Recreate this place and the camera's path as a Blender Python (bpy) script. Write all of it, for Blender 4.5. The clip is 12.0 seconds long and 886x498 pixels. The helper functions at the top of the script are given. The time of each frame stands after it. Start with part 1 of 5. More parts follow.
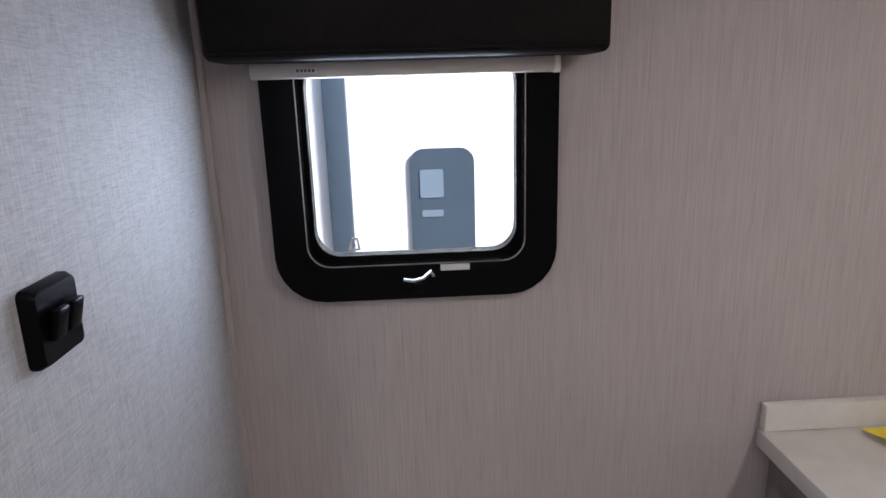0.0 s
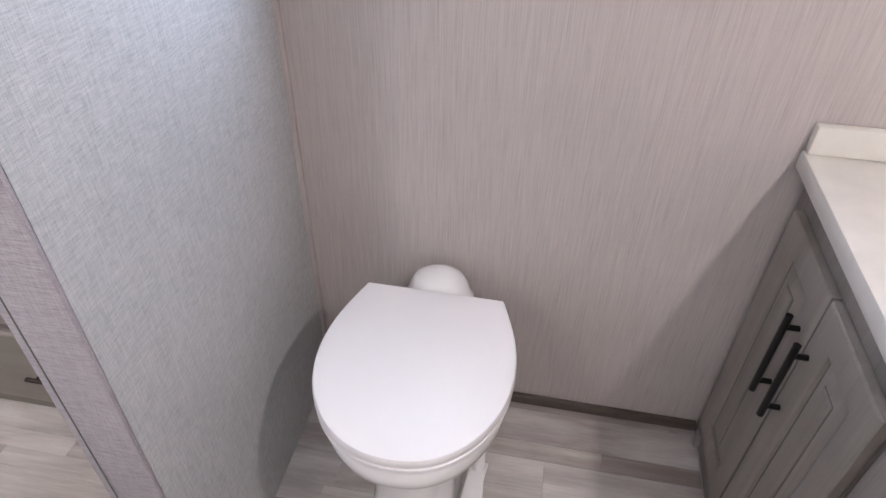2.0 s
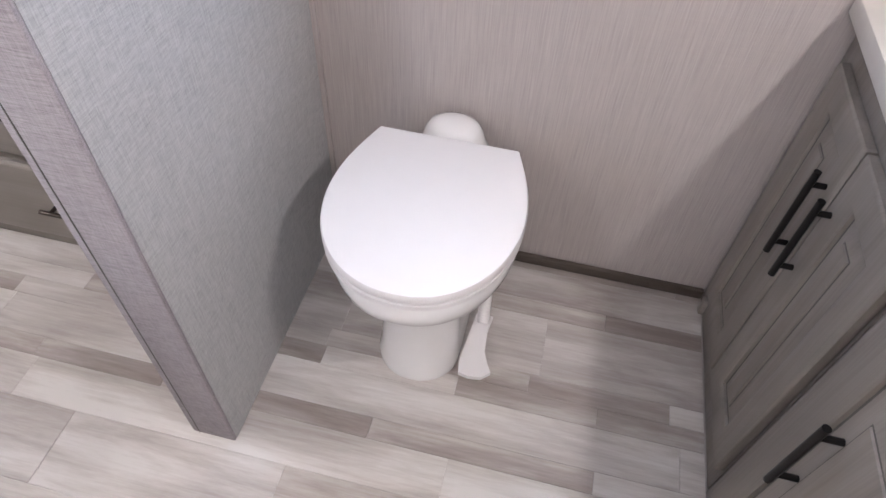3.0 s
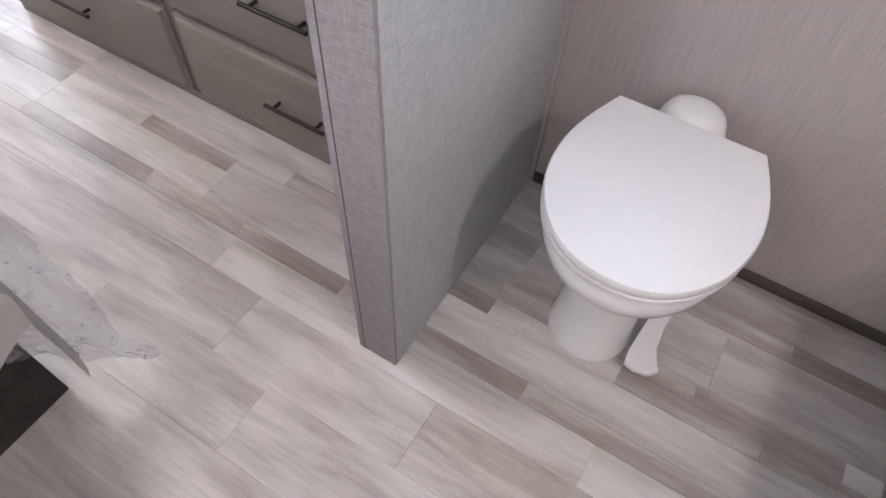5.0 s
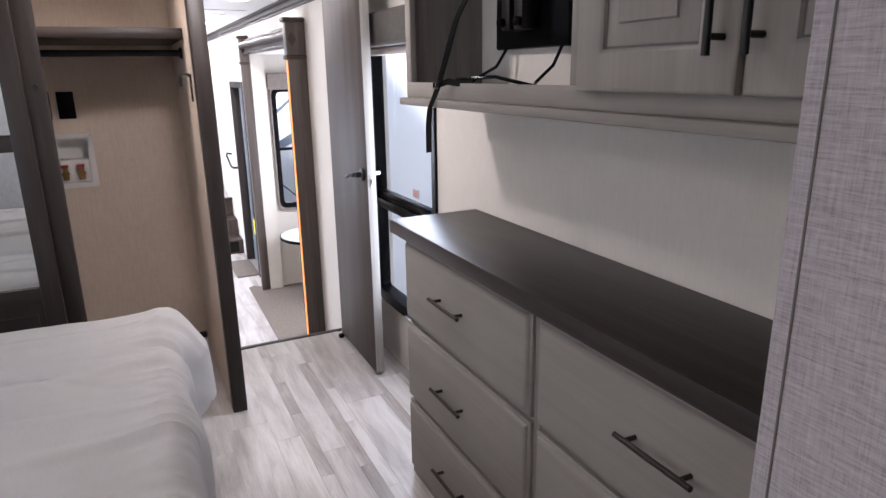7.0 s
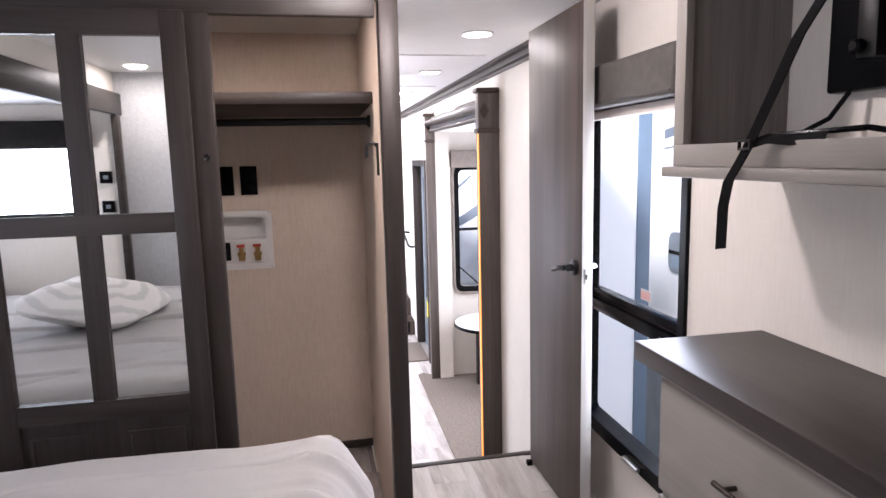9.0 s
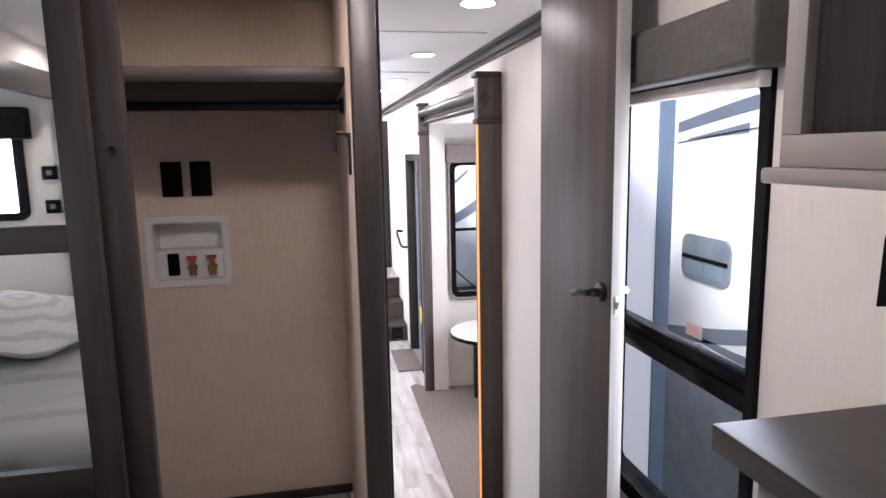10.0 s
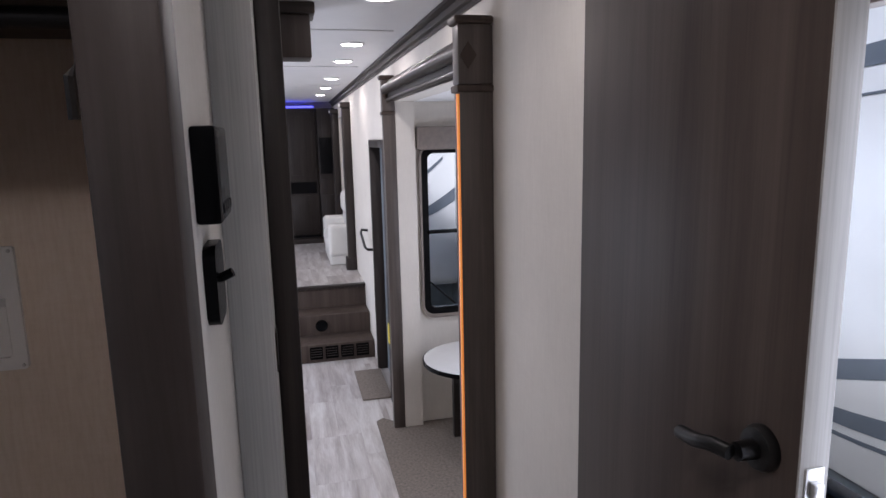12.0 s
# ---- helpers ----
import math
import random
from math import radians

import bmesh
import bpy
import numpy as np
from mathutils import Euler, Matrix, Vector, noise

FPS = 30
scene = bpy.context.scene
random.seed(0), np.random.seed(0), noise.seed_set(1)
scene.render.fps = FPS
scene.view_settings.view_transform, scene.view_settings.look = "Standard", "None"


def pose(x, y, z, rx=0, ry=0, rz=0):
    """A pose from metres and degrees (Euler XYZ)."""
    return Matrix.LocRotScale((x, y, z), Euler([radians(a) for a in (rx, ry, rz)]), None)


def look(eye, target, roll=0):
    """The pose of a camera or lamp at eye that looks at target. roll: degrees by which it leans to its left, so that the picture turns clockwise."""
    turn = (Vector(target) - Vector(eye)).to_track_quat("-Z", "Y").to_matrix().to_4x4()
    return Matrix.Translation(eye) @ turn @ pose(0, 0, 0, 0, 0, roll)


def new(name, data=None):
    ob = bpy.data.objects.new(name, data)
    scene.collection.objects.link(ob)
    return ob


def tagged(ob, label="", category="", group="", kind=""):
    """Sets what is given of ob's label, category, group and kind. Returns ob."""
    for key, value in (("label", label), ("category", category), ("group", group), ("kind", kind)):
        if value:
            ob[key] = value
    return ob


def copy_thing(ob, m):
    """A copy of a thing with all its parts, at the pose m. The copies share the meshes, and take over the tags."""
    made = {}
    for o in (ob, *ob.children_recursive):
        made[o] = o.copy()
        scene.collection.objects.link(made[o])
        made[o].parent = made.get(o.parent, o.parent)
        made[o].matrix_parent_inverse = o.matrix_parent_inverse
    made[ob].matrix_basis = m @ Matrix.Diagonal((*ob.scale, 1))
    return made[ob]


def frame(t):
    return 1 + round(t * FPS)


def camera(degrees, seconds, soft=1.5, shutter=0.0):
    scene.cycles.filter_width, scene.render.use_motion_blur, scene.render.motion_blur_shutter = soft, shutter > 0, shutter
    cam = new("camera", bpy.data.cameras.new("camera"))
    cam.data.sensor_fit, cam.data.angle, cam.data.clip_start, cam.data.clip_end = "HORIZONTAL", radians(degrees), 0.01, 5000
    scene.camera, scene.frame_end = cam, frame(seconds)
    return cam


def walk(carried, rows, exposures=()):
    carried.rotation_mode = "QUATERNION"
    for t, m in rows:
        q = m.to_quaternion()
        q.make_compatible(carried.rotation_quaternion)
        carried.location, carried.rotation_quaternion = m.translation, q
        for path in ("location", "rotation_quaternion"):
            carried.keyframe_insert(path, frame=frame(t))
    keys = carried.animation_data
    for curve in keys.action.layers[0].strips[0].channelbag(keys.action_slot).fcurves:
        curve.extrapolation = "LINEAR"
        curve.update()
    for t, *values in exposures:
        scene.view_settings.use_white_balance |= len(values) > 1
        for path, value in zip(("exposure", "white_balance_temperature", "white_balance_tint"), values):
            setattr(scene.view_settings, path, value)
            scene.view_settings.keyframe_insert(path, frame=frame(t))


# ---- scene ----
cam = camera(69.8, 12.0)
PATH = [
    (0, (0.426, 0.68, 1.371), (0.52, 2.614, 0.873), -1.7),
    (0.5, (0.442, 0.676, 1.365), (0.397, 2.584, 0.766), -0.3),
    (1, (0.491, 0.674, 1.345), (0.339, 2.491, 0.525), 0.5),
    (1.5, (0.546, 0.667, 1.334), (0.333, 2.318, 0.225), 1.6),
    (2, (0.594, 0.645, 1.299), (0.332, 2.168, 0.029), 1.3),
    (2.5, (0.602, 0.628, 1.263), (0.355, 2.014, -0.158), 2.4),
    (2.7, (0.609, 0.624, 1.248), (0.364, 1.958, -0.222), 2.8),
    (4.3, (0.572, 0.615, 1.199), (0.217, 1.654, -0.472), 6.3),
    (4.5, (0.537, 0.608, 1.203), (0.12, 1.621, -0.47), 5.9),
    (5, (0.458, 0.605, 1.221), (-0.087, 1.602, -0.424), 3.5),
    (5.5, (0.412, 0.605, 1.246), (-0.404, 1.695, -0.219), 0.1),
    (6, (0.36, 0.59, 1.287), (-0.873, 1.74, 0.214), -1.3),
    (6.5, (0.315, 0.67, 1.301), (-1.272, 1.634, 0.559), -0.1),
    (7, (0.292, 0.676, 1.33), (-1.441, 1.516, 0.791), -0.9),
    (7.5, (0.22, 0.681, 1.316), (-1.605, 1.344, 0.836), -1.5),
    (7.7, (0.166, 0.682, 1.301), (-1.698, 1.264, 0.869), -1.8),
    (9.3, (-0.433, 0.751, 1.287), (-2.377, 1.125, 1.002), -1.3),
    (9.5, (-0.517, 0.777, 1.295), (-2.459, 1.155, 1.002), -1.4),
    (10, (-0.752, 0.82, 1.288), (-2.69, 1.207, 0.982), -1.1),
    (10.5, (-0.973, 0.859, 1.281), (-2.903, 1.274, 0.961), -1.2),
    (11, (-1.192, 0.942, 1.28), (-3.125, 1.331, 0.944), -0.9),
    (11.5, (-1.436, 1.004, 1.264), (-3.364, 1.41, 0.92), -1.0),
    (12, (-1.699, 1.04, 1.269), (-3.614, 1.502, 0.922), -1.3),
]
walk(cam, [(t, look(e, g, r)) for t, e, g, r in PATH], [(0, 0.5, 6150, 17), (1, 0.83, 6150, 17), (1.5, 1.33, 6120, 17), (2, 1.57, 6080, 17), (2.5, 1.72, 6050, 17), (5, 1.40, 6050, 17), (5.5, 1.17, 6000, 15), (6, 1.0, 5900, 15), (6.5, 0.78, 5950, 16), (7, 0.67, 6050, 19), (7.5, 1.26, 6150, 20), (7.7, 1.26, 6150, 21), (9.5, 0.72, 6150, 22), (10.5, 0.23, 6100, 21), (11, 0.0, 6060, 20), (12, -0.67, 6000, 20)])

# ---- world, sun, exposure ----
world = bpy.data.worlds.new("world")
scene.world = world
world.use_nodes = True
wn = world.node_tree.nodes
sky = wn.new("ShaderNodeTexSky")
sky.sky_type = "NISHITA"
sky.sun_disc = False
sky.sun_elevation, sky.sun_rotation = radians(35), radians(129)
world.node_tree.links.new(sky.outputs[0], wn["Background"].inputs[0])
wn["Background"].inputs[1].default_value = 0.15
sun = new("sun", bpy.data.lights.new("sun", "SUN"))
sun.data.energy, sun.data.angle, sun.data.color = 5.0, radians(12), (1.0, 0.96, 0.9)
sun.matrix_world = look((0, 0, 10), (-11, 9, 0))


def area(name, place, target, sx, sy, power, color):
    """A lamp of the place: a ceiling light's beam or the daylight of an opening."""
    l = new(name, bpy.data.lights.new(name, "AREA"))
    l.data.shape, l.data.size, l.data.size_y = "RECTANGLE", sx, sy
    l.data.energy, l.data.color = power, color
    l.matrix_world = look(place, target)
    return l


DAY = (0.86, 0.93, 1.0)
WARM = (1.0, 0.92, 0.83)
AMBER = (1.0, 0.80, 0.62)

# ---- materials ----


def nodes_of(name):
    m = bpy.data.materials.new(name)
    m.use_nodes = True
    nt = m.node_tree
    return m, nt, nt.nodes["Principled BSDF"]


def ramp(nt, fac, stops):
    r = nt.nodes.new("ShaderNodeValToRGB")
    el = r.color_ramp.elements
    while len(el) < len(stops):
        el.new(0.5)
    for e, (p, c) in zip(el, stops):
        e.position, e.color = p, (*c, 1)
    nt.links.new(fac, r.inputs[0])
    return r.outputs[0]


def coords(nt, scale, per_object=False):
    tc = nt.nodes.new("ShaderNodeTexCoord")
    mp = nt.nodes.new("ShaderNodeMapping")
    mp.inputs["Scale"].default_value = scale
    nt.links.new(tc.outputs["Object"], mp.inputs[0])
    if per_object:
        oi = nt.nodes.new("ShaderNodeObjectInfo")
        mul = nt.nodes.new("ShaderNodeMath")
        mul.operation = "MULTIPLY"
        mul.inputs[1].default_value = 37.0
        nt.links.new(oi.outputs["Random"], mul.inputs[0])
        comb = nt.nodes.new("ShaderNodeCombineXYZ")
        for i in range(3):
            nt.links.new(mul.outputs[0], comb.inputs[i])
        nt.links.new(comb.outputs[0], mp.inputs["Location"])
    return mp.outputs[0]


def tex(nt, vec, scale=1.0, detail=4.0, rough=0.6, distortion=0.0):
    n = nt.nodes.new("ShaderNodeTexNoise")
    n.inputs["Scale"].default_value = scale
    n.inputs["Detail"].default_value = detail
    n.inputs["Roughness"].default_value = rough
    n.inputs["Distortion"].default_value = distortion
    nt.links.new(vec, n.inputs["Vector"])
    return n.outputs["Fac"]


def mix(nt, fac, a, b, blend="MIX"):
    n = nt.nodes.new("ShaderNodeMix")
    n.data_type, n.blend_type = "RGBA", blend
    for s, i in ((fac, 0), (a, 6), (b, 7)):
        if isinstance(s, (int, float)):
            n.inputs[i].default_value = s
        elif isinstance(s, tuple):
            n.inputs[i].default_value = (*s, 1)
        else:
            nt.links.new(s, n.inputs[i])
    return n.outputs[2]


def bump(nt, bsdf, height, strength, distance):
    b = nt.nodes.new("ShaderNodeBump")
    b.inputs["Strength"].default_value = strength
    b.inputs["Distance"].default_value = distance
    nt.links.new(height, b.inputs["Height"])
    nt.links.new(b.outputs[0], bsdf.inputs["Normal"])


def plain(name, color, rough=0.5, metal=0.0, vary=0.12, scale=6.0, grain=0.15, coat=0.0):
    """A painted, moulded or metal surface with slight blotches, fine grain and uneven gloss."""
    m, nt, b = nodes_of(name)
    v = coords(nt, (1, 1, 1))
    big = tex(nt, v, scale, 3)
    lo = tuple(c * (1 - vary) for c in color)
    hi = tuple(min(1, c * (1 + vary)) for c in color)
    nt.links.new(ramp(nt, big, [(0.3, lo), (0.7, hi)]), b.inputs["Base Color"])
    fine = tex(nt, v, 240, 2)
    rr = nt.nodes.new("ShaderNodeMapRange")
    rr.inputs["To Min"].default_value, rr.inputs["To Max"].default_value = max(0.02, rough - 0.08), min(1, rough + 0.08)
    nt.links.new(big, rr.inputs["Value"])
    nt.links.new(rr.outputs[0], b.inputs["Roughness"])
    b.inputs["Metallic"].default_value = metal
    b.inputs["Coat Weight"].default_value = coat
    if grain:
        bump(nt, b, fine, grain, 0.001)
    return m


def wood(name, stops, axis, rough=0.5, grain_scale=1.0, per_object=False, bump_to=0.2, gloss=0.22, pore_mix=0.8):
    """Wood or printed wood grain that runs along an axis."""
    m, nt, b = nodes_of(name)
    s = {"x": (1.2, 26, 26), "y": (26, 1.2, 26), "z": (26, 26, 1.2)}[axis]
    v = coords(nt, tuple(k * grain_scale for k in s), per_object)
    g = tex(nt, v, 1.0, 6, 0.65, 0.4)
    base = ramp(nt, g, stops)
    f = {"x": (4, 300, 300), "y": (300, 4, 300), "z": (300, 300, 4)}[axis]
    fine = tex(nt, coords(nt, f), 1.0, 2)
    pore = ramp(nt, fine, [(0.3, (0.82, 0.82, 0.82)), (0.6, (1, 1, 1))])
    blot = ramp(nt, tex(nt, coords(nt, (1, 1, 1), per_object), 3.0, 3), [(0.3, (0.88, 0.88, 0.88)), (0.7, (1, 1, 1))])
    nt.links.new(mix(nt, 1.0, mix(nt, pore_mix, base, pore, "MULTIPLY"), blot, "MULTIPLY"), b.inputs["Base Color"])
    b.inputs["Roughness"].default_value = rough
    b.inputs["Specular IOR Level"].default_value = gloss
    bump(nt, b, fine, bump_to, 0.0006)
    return m


def weave(name, stops, along, rough=0.85, strength=0.35, across=0.35, s_long=14.0, s_cross=420.0):
    """Wallpaper with a linen print: fine threads along one axis and weaker ones across it."""
    m, nt, b = nodes_of(name)
    k = {"z": (s_cross, s_cross, s_long), "y": (s_cross, s_long, s_cross), "x": (s_long, s_cross, s_cross)}[along]
    other = {"z": (s_long * 1.5, s_long * 1.5, s_cross * 0.8), "y": (s_cross, s_cross, s_long), "x": (s_cross, s_cross, s_long)}[along]
    t1 = tex(nt, coords(nt, k), 1.0, 3, 0.7)
    t2 = tex(nt, coords(nt, other), 1.0, 3, 0.7)
    big = tex(nt, coords(nt, (1, 1, 1)), 2.2, 3)
    fac = mix(nt, across, t1, t2)
    col = ramp(nt, fac, stops)
    nt.links.new(mix(nt, 1.0, col, ramp(nt, big, [(0.3, (0.92, 0.92, 0.92)), (0.7, (1, 1, 1))]), "MULTIPLY"), b.inputs["Base Color"])
    b.inputs["Roughness"].default_value = rough
    bump(nt, b, fac, strength, 0.0012)
    return m


def glow(name, color, power):
    m, nt, b = nodes_of(name)
    b.inputs["Base Color"].default_value = (*color, 1)
    b.inputs["Emission Color"].default_value = (*color, 1)
    b.inputs["Emission Strength"].default_value = power
    return m


def glass(name, tint=(0.9, 0.95, 0.97)):
    m, nt, b = nodes_of(name)
    b.inputs["Base Color"].default_value = (*tint, 1)
    b.inputs["Roughness"].default_value = 0.0
    b.inputs["IOR"].default_value = 1.05
    b.inputs["Transmission Weight"].default_value = 1.0
    return m


def mirror_mat(name):
    m, nt, b = nodes_of(name)
    b.inputs["Base Color"].default_value = (0.82, 0.84, 0.83, 1)
    b.inputs["Metallic"].default_value = 1.0
    b.inputs["Roughness"].default_value = 0.015
    return m


M_WALL_BATH = weave("taupe_streaked_wallpaper", [(0.30, (0.36, 0.322, 0.312)), (0.5, (0.435, 0.39, 0.376)), (0.68, (0.485, 0.441, 0.424))], "z", across=0.12, s_cross=520.0, s_long=9.0)
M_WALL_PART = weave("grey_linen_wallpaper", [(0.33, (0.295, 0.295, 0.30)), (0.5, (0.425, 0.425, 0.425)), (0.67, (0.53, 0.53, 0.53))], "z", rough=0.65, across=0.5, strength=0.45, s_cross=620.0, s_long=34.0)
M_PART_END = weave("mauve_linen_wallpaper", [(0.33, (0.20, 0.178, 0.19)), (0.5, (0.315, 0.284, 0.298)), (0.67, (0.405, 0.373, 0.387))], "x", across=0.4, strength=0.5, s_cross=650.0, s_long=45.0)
M_WALL_CREAM = weave("cream_panel", [(0.3, (0.61, 0.565, 0.51)), (0.5, (0.64, 0.595, 0.537)), (0.7, (0.67, 0.625, 0.567))], "z", across=0.3, strength=0.08, s_cross=160.0)
M_WALL_WARM = weave("warm_closet_panel", [(0.3, (0.61, 0.495, 0.395)), (0.5, (0.67, 0.555, 0.455)), (0.7, (0.71, 0.605, 0.51))], "z", across=0.3, strength=0.12, s_cross=120.0)
M_CEIL = plain("white_ceiling_panel", (0.78, 0.77, 0.76), 0.45, vary=0.03)
M_DARK_V = wood("dark_grey_brown_wood", [(0.25, (0.018, 0.0135, 0.0115)), (0.5, (0.032, 0.025, 0.022)), (0.78, (0.051, 0.041, 0.036))], "z", 0.42)
M_DARK_X = wood("dark_grey_brown_wood_x", [(0.25, (0.018, 0.0135, 0.0115)), (0.5, (0.032, 0.025, 0.022)), (0.78, (0.051, 0.041, 0.036))], "x", 0.42)
M_DARK_Y = wood("dark_grey_brown_wood_y", [(0.25, (0.018, 0.0135, 0.0115)), (0.5, (0.032, 0.025, 0.022)), (0.78, (0.051, 0.041, 0.036))], "y", 0.42)
M_DOOR = wood("taupe_door_laminate", [(0.25, (0.048, 0.034, 0.028)), (0.5, (0.071, 0.053, 0.044)), (0.75, (0.095, 0.072, 0.061))], "z", 0.5, 0.7, gloss=0.14, pore_mix=0.6)
M_TOP = wood("dark_dresser_laminate", [(0.25, (0.022, 0.017, 0.0155)), (0.5, (0.037, 0.030, 0.027)), (0.78, (0.057, 0.0475, 0.0435))], "x", 0.36, gloss=0.2)
M_GREY_V = wood("greywash_cabinet_wood", [(0.25, (0.212, 0.189, 0.168)), (0.5, (0.245, 0.220, 0.197)), (0.78, (0.28, 0.253, 0.228))], "z", 0.5, 0.6, bump_to=0.08, pore_mix=0.35)
M_GREY_X = wood("greywash_cabinet_wood_x", [(0.25, (0.212, 0.189, 0.168)), (0.5, (0.245, 0.220, 0.197)), (0.78, (0.28, 0.253, 0.228))], "x", 0.5, 0.6, bump_to=0.08, pore_mix=0.35)
M_VAN = wood("grey_vanity_wood", [(0.25, (0.195, 0.172, 0.154)), (0.5, (0.26, 0.231, 0.209)), (0.78, (0.315, 0.283, 0.257))], "z", 0.5, 0.7, pore_mix=0.5)
M_VAN_GROOVE = plain("dark_glazed_groove", (0.09, 0.082, 0.074), 0.6)
M_NICHE = wood("grey_brown_niche_panel", [(0.25, (0.15, 0.13, 0.12)), (0.5, (0.22, 0.195, 0.18)), (0.78, (0.27, 0.245, 0.225))], "z", 0.55)
M_BASE = wood("brown_baseboard", [(0.25, (0.062, 0.048, 0.04)), (0.5, (0.095, 0.077, 0.066)), (0.78, (0.135, 0.112, 0.098))], "x", 0.45)
M_FRAME = wood("pale_grey_door_frame", [(0.25, (0.46, 0.45, 0.425)), (0.5, (0.52, 0.51, 0.485)), (0.78, (0.57, 0.56, 0.535))], "z", 0.5)
# Paler than M_DARK: the light on these posts is put into the colour.
M_POST_LIT = wood("lit_grey_brown_post_wood", [(0.25, (0.062, 0.05, 0.044)), (0.5, (0.10, 0.082, 0.073)), (0.78, (0.14, 0.118, 0.105))], "z", 0.42)
M_EDGE = wood("pale_door_edge", [(0.25, (0.29, 0.272, 0.25)), (0.5, (0.36, 0.342, 0.316)), (0.78, (0.41, 0.392, 0.365))], "z", 0.5)


def plank_mat(name, lo, mid, hi):
    """Printed whitewashed plank: pale clouds rubbed over a brown-grey grain, different on every plank."""
    m, nt, b = nodes_of(name)
    cloud = tex(nt, coords(nt, (2.2, 12, 12), True), 1.0, 6, 0.6, 0.4)
    grain = tex(nt, coords(nt, (7, 120, 120), True), 1.0, 4, 0.7, 0.3)
    f = mix(nt, 0.24, cloud, grain)
    base = ramp(nt, f, [(0.34, lo), (0.48, mid), (0.62, hi)])
    oi = nt.nodes.new("ShaderNodeObjectInfo")
    tone = ramp(nt, oi.outputs["Random"], [(0.0, (0.90, 0.885, 0.88)), (0.5, (0.97, 0.965, 0.96)), (1.0, (1.03, 1.025, 1.01))])
    nt.links.new(mix(nt, 1.0, base, tone, "MULTIPLY"), b.inputs["Base Color"])
    rr = nt.nodes.new("ShaderNodeMapRange")
    rr.inputs["To Min"].default_value, rr.inputs["To Max"].default_value = 0.30, 0.46
    nt.links.new(cloud, rr.inputs["Value"])
    nt.links.new(rr.outputs[0], b.inputs["Roughness"])
    bump(nt, b, grain, 0.15, 0.0006)
    return m


M_PLANK = plank_mat("whitewashed_vinyl_plank", (0.30, 0.265, 0.25), (0.44, 0.41, 0.39), (0.58, 0.56, 0.545))
M_PLANK_DARK = plank_mat("brown_vinyl_plank", (0.21, 0.178, 0.165), (0.32, 0.285, 0.265), (0.47, 0.44, 0.42))
M_JOINT = plain("dark_floor_joint", (0.33, 0.305, 0.29), 0.7)
M_STONE = plain("pale_stone_counter", (0.62, 0.59, 0.55), 0.3, vary=0.1, scale=9)
M_CERAMIC = plain("white_ceramic", (0.73, 0.72, 0.72), 0.12, vary=0.015, grain=0, coat=0.5)
M_LID = plain("white_plastic_lid", (0.68, 0.662, 0.668), 0.42, vary=0.015, grain=0.03)
M_BLACK = plain("black_plastic", (0.004, 0.004, 0.0045), 0.25)
M_BLACK_METAL = plain("matt_black_metal", (0.014, 0.013, 0.013), 0.4, 0.6)
M_BRONZE = plain("oil_bronze_metal", (0.045, 0.036, 0.032), 0.35, 0.8)
M_SATIN = plain("satin_nickel", (0.55, 0.54, 0.52), 0.3, 1.0)
M_BRASS = plain("brass_valve", (0.42, 0.27, 0.11), 0.3, 1.0)
M_RED = plain("red_plastic_handle", (0.5, 0.06, 0.04), 0.5)
M_LEATHER = plain("dark_brown_leatherette", (0.010, 0.0085, 0.008), 0.6, vary=0.2, scale=40, grain=0.5)
M_LEATHER_T = plain("taupe_leatherette", (0.085, 0.077, 0.07), 0.5, vary=0.15, scale=40, grain=0.5)
M_PAD = plain("padded_taupe_vinyl", (0.19, 0.155, 0.135), 0.5, vary=0.12, scale=30, grain=0.4)
M_WHITE_PL = plain("white_moulded_plastic", (0.72, 0.70, 0.68), 0.4, vary=0.03)
M_SHADE = plain("beige_shade_cassette", (0.55, 0.50, 0.46), 0.5)
M_LABEL = plain("pale_grey_sticker", (0.6, 0.6, 0.6), 0.5)
M_INK = plain("printed_grey_ink", (0.12, 0.12, 0.12), 0.6)
M_PINK = plain("pink_warning_print", (0.75, 0.42, 0.38), 0.5)
M_YELLOW = plain("yellow_paper", (0.85, 0.68, 0.04), 0.6)
M_STRAP = weave("black_webbing", [(0.3, (0.004, 0.004, 0.004)), (0.7, (0.011, 0.0105, 0.0105))], "z", s_cross=500.0)
M_GLASS = glass("window_glass")
M_MIRROR = mirror_mat("mirror_glass")
M_LAMP = glow("lit_lamp_lens", (1.0, 0.95, 0.86), 40.0)
M_LED = glow("amber_led_strip", (1.0, 0.33, 0.06), 0.6)
M_BLUE_LED = glow("blue_led_strip", (0.12, 0.12, 1.0), 3.0)
M_CARPET = plain("taupe_carpet", (0.165, 0.136, 0.112), 0.95, vary=0.3, scale=60, grain=1.0)
M_SOFA = plain("white_leather", (0.66, 0.64, 0.6), 0.45, vary=0.06)
M_TABLE = plain("pale_table_laminate", (0.62, 0.6, 0.57), 0.18, vary=0.04)
M_RV_WHITE = plain("white_trailer_siding", (0.80, 0.81, 0.82), 0.35, vary=0.02)
M_RV_GREY = plain("grey_trailer_graphic", (0.15, 0.175, 0.21), 0.4, vary=0.06)
M_RV_DARK = plain("dark_trailer_skirt", (0.155, 0.18, 0.205), 0.4, vary=0.2)
M_RV_BLUE = plain("blue_grey_awning_arm", (0.11, 0.155, 0.21), 0.4, vary=0.06)
M_RV_SLATE = plain("slate_blue_trailer_door", (0.055, 0.08, 0.108), 0.4, vary=0.06)
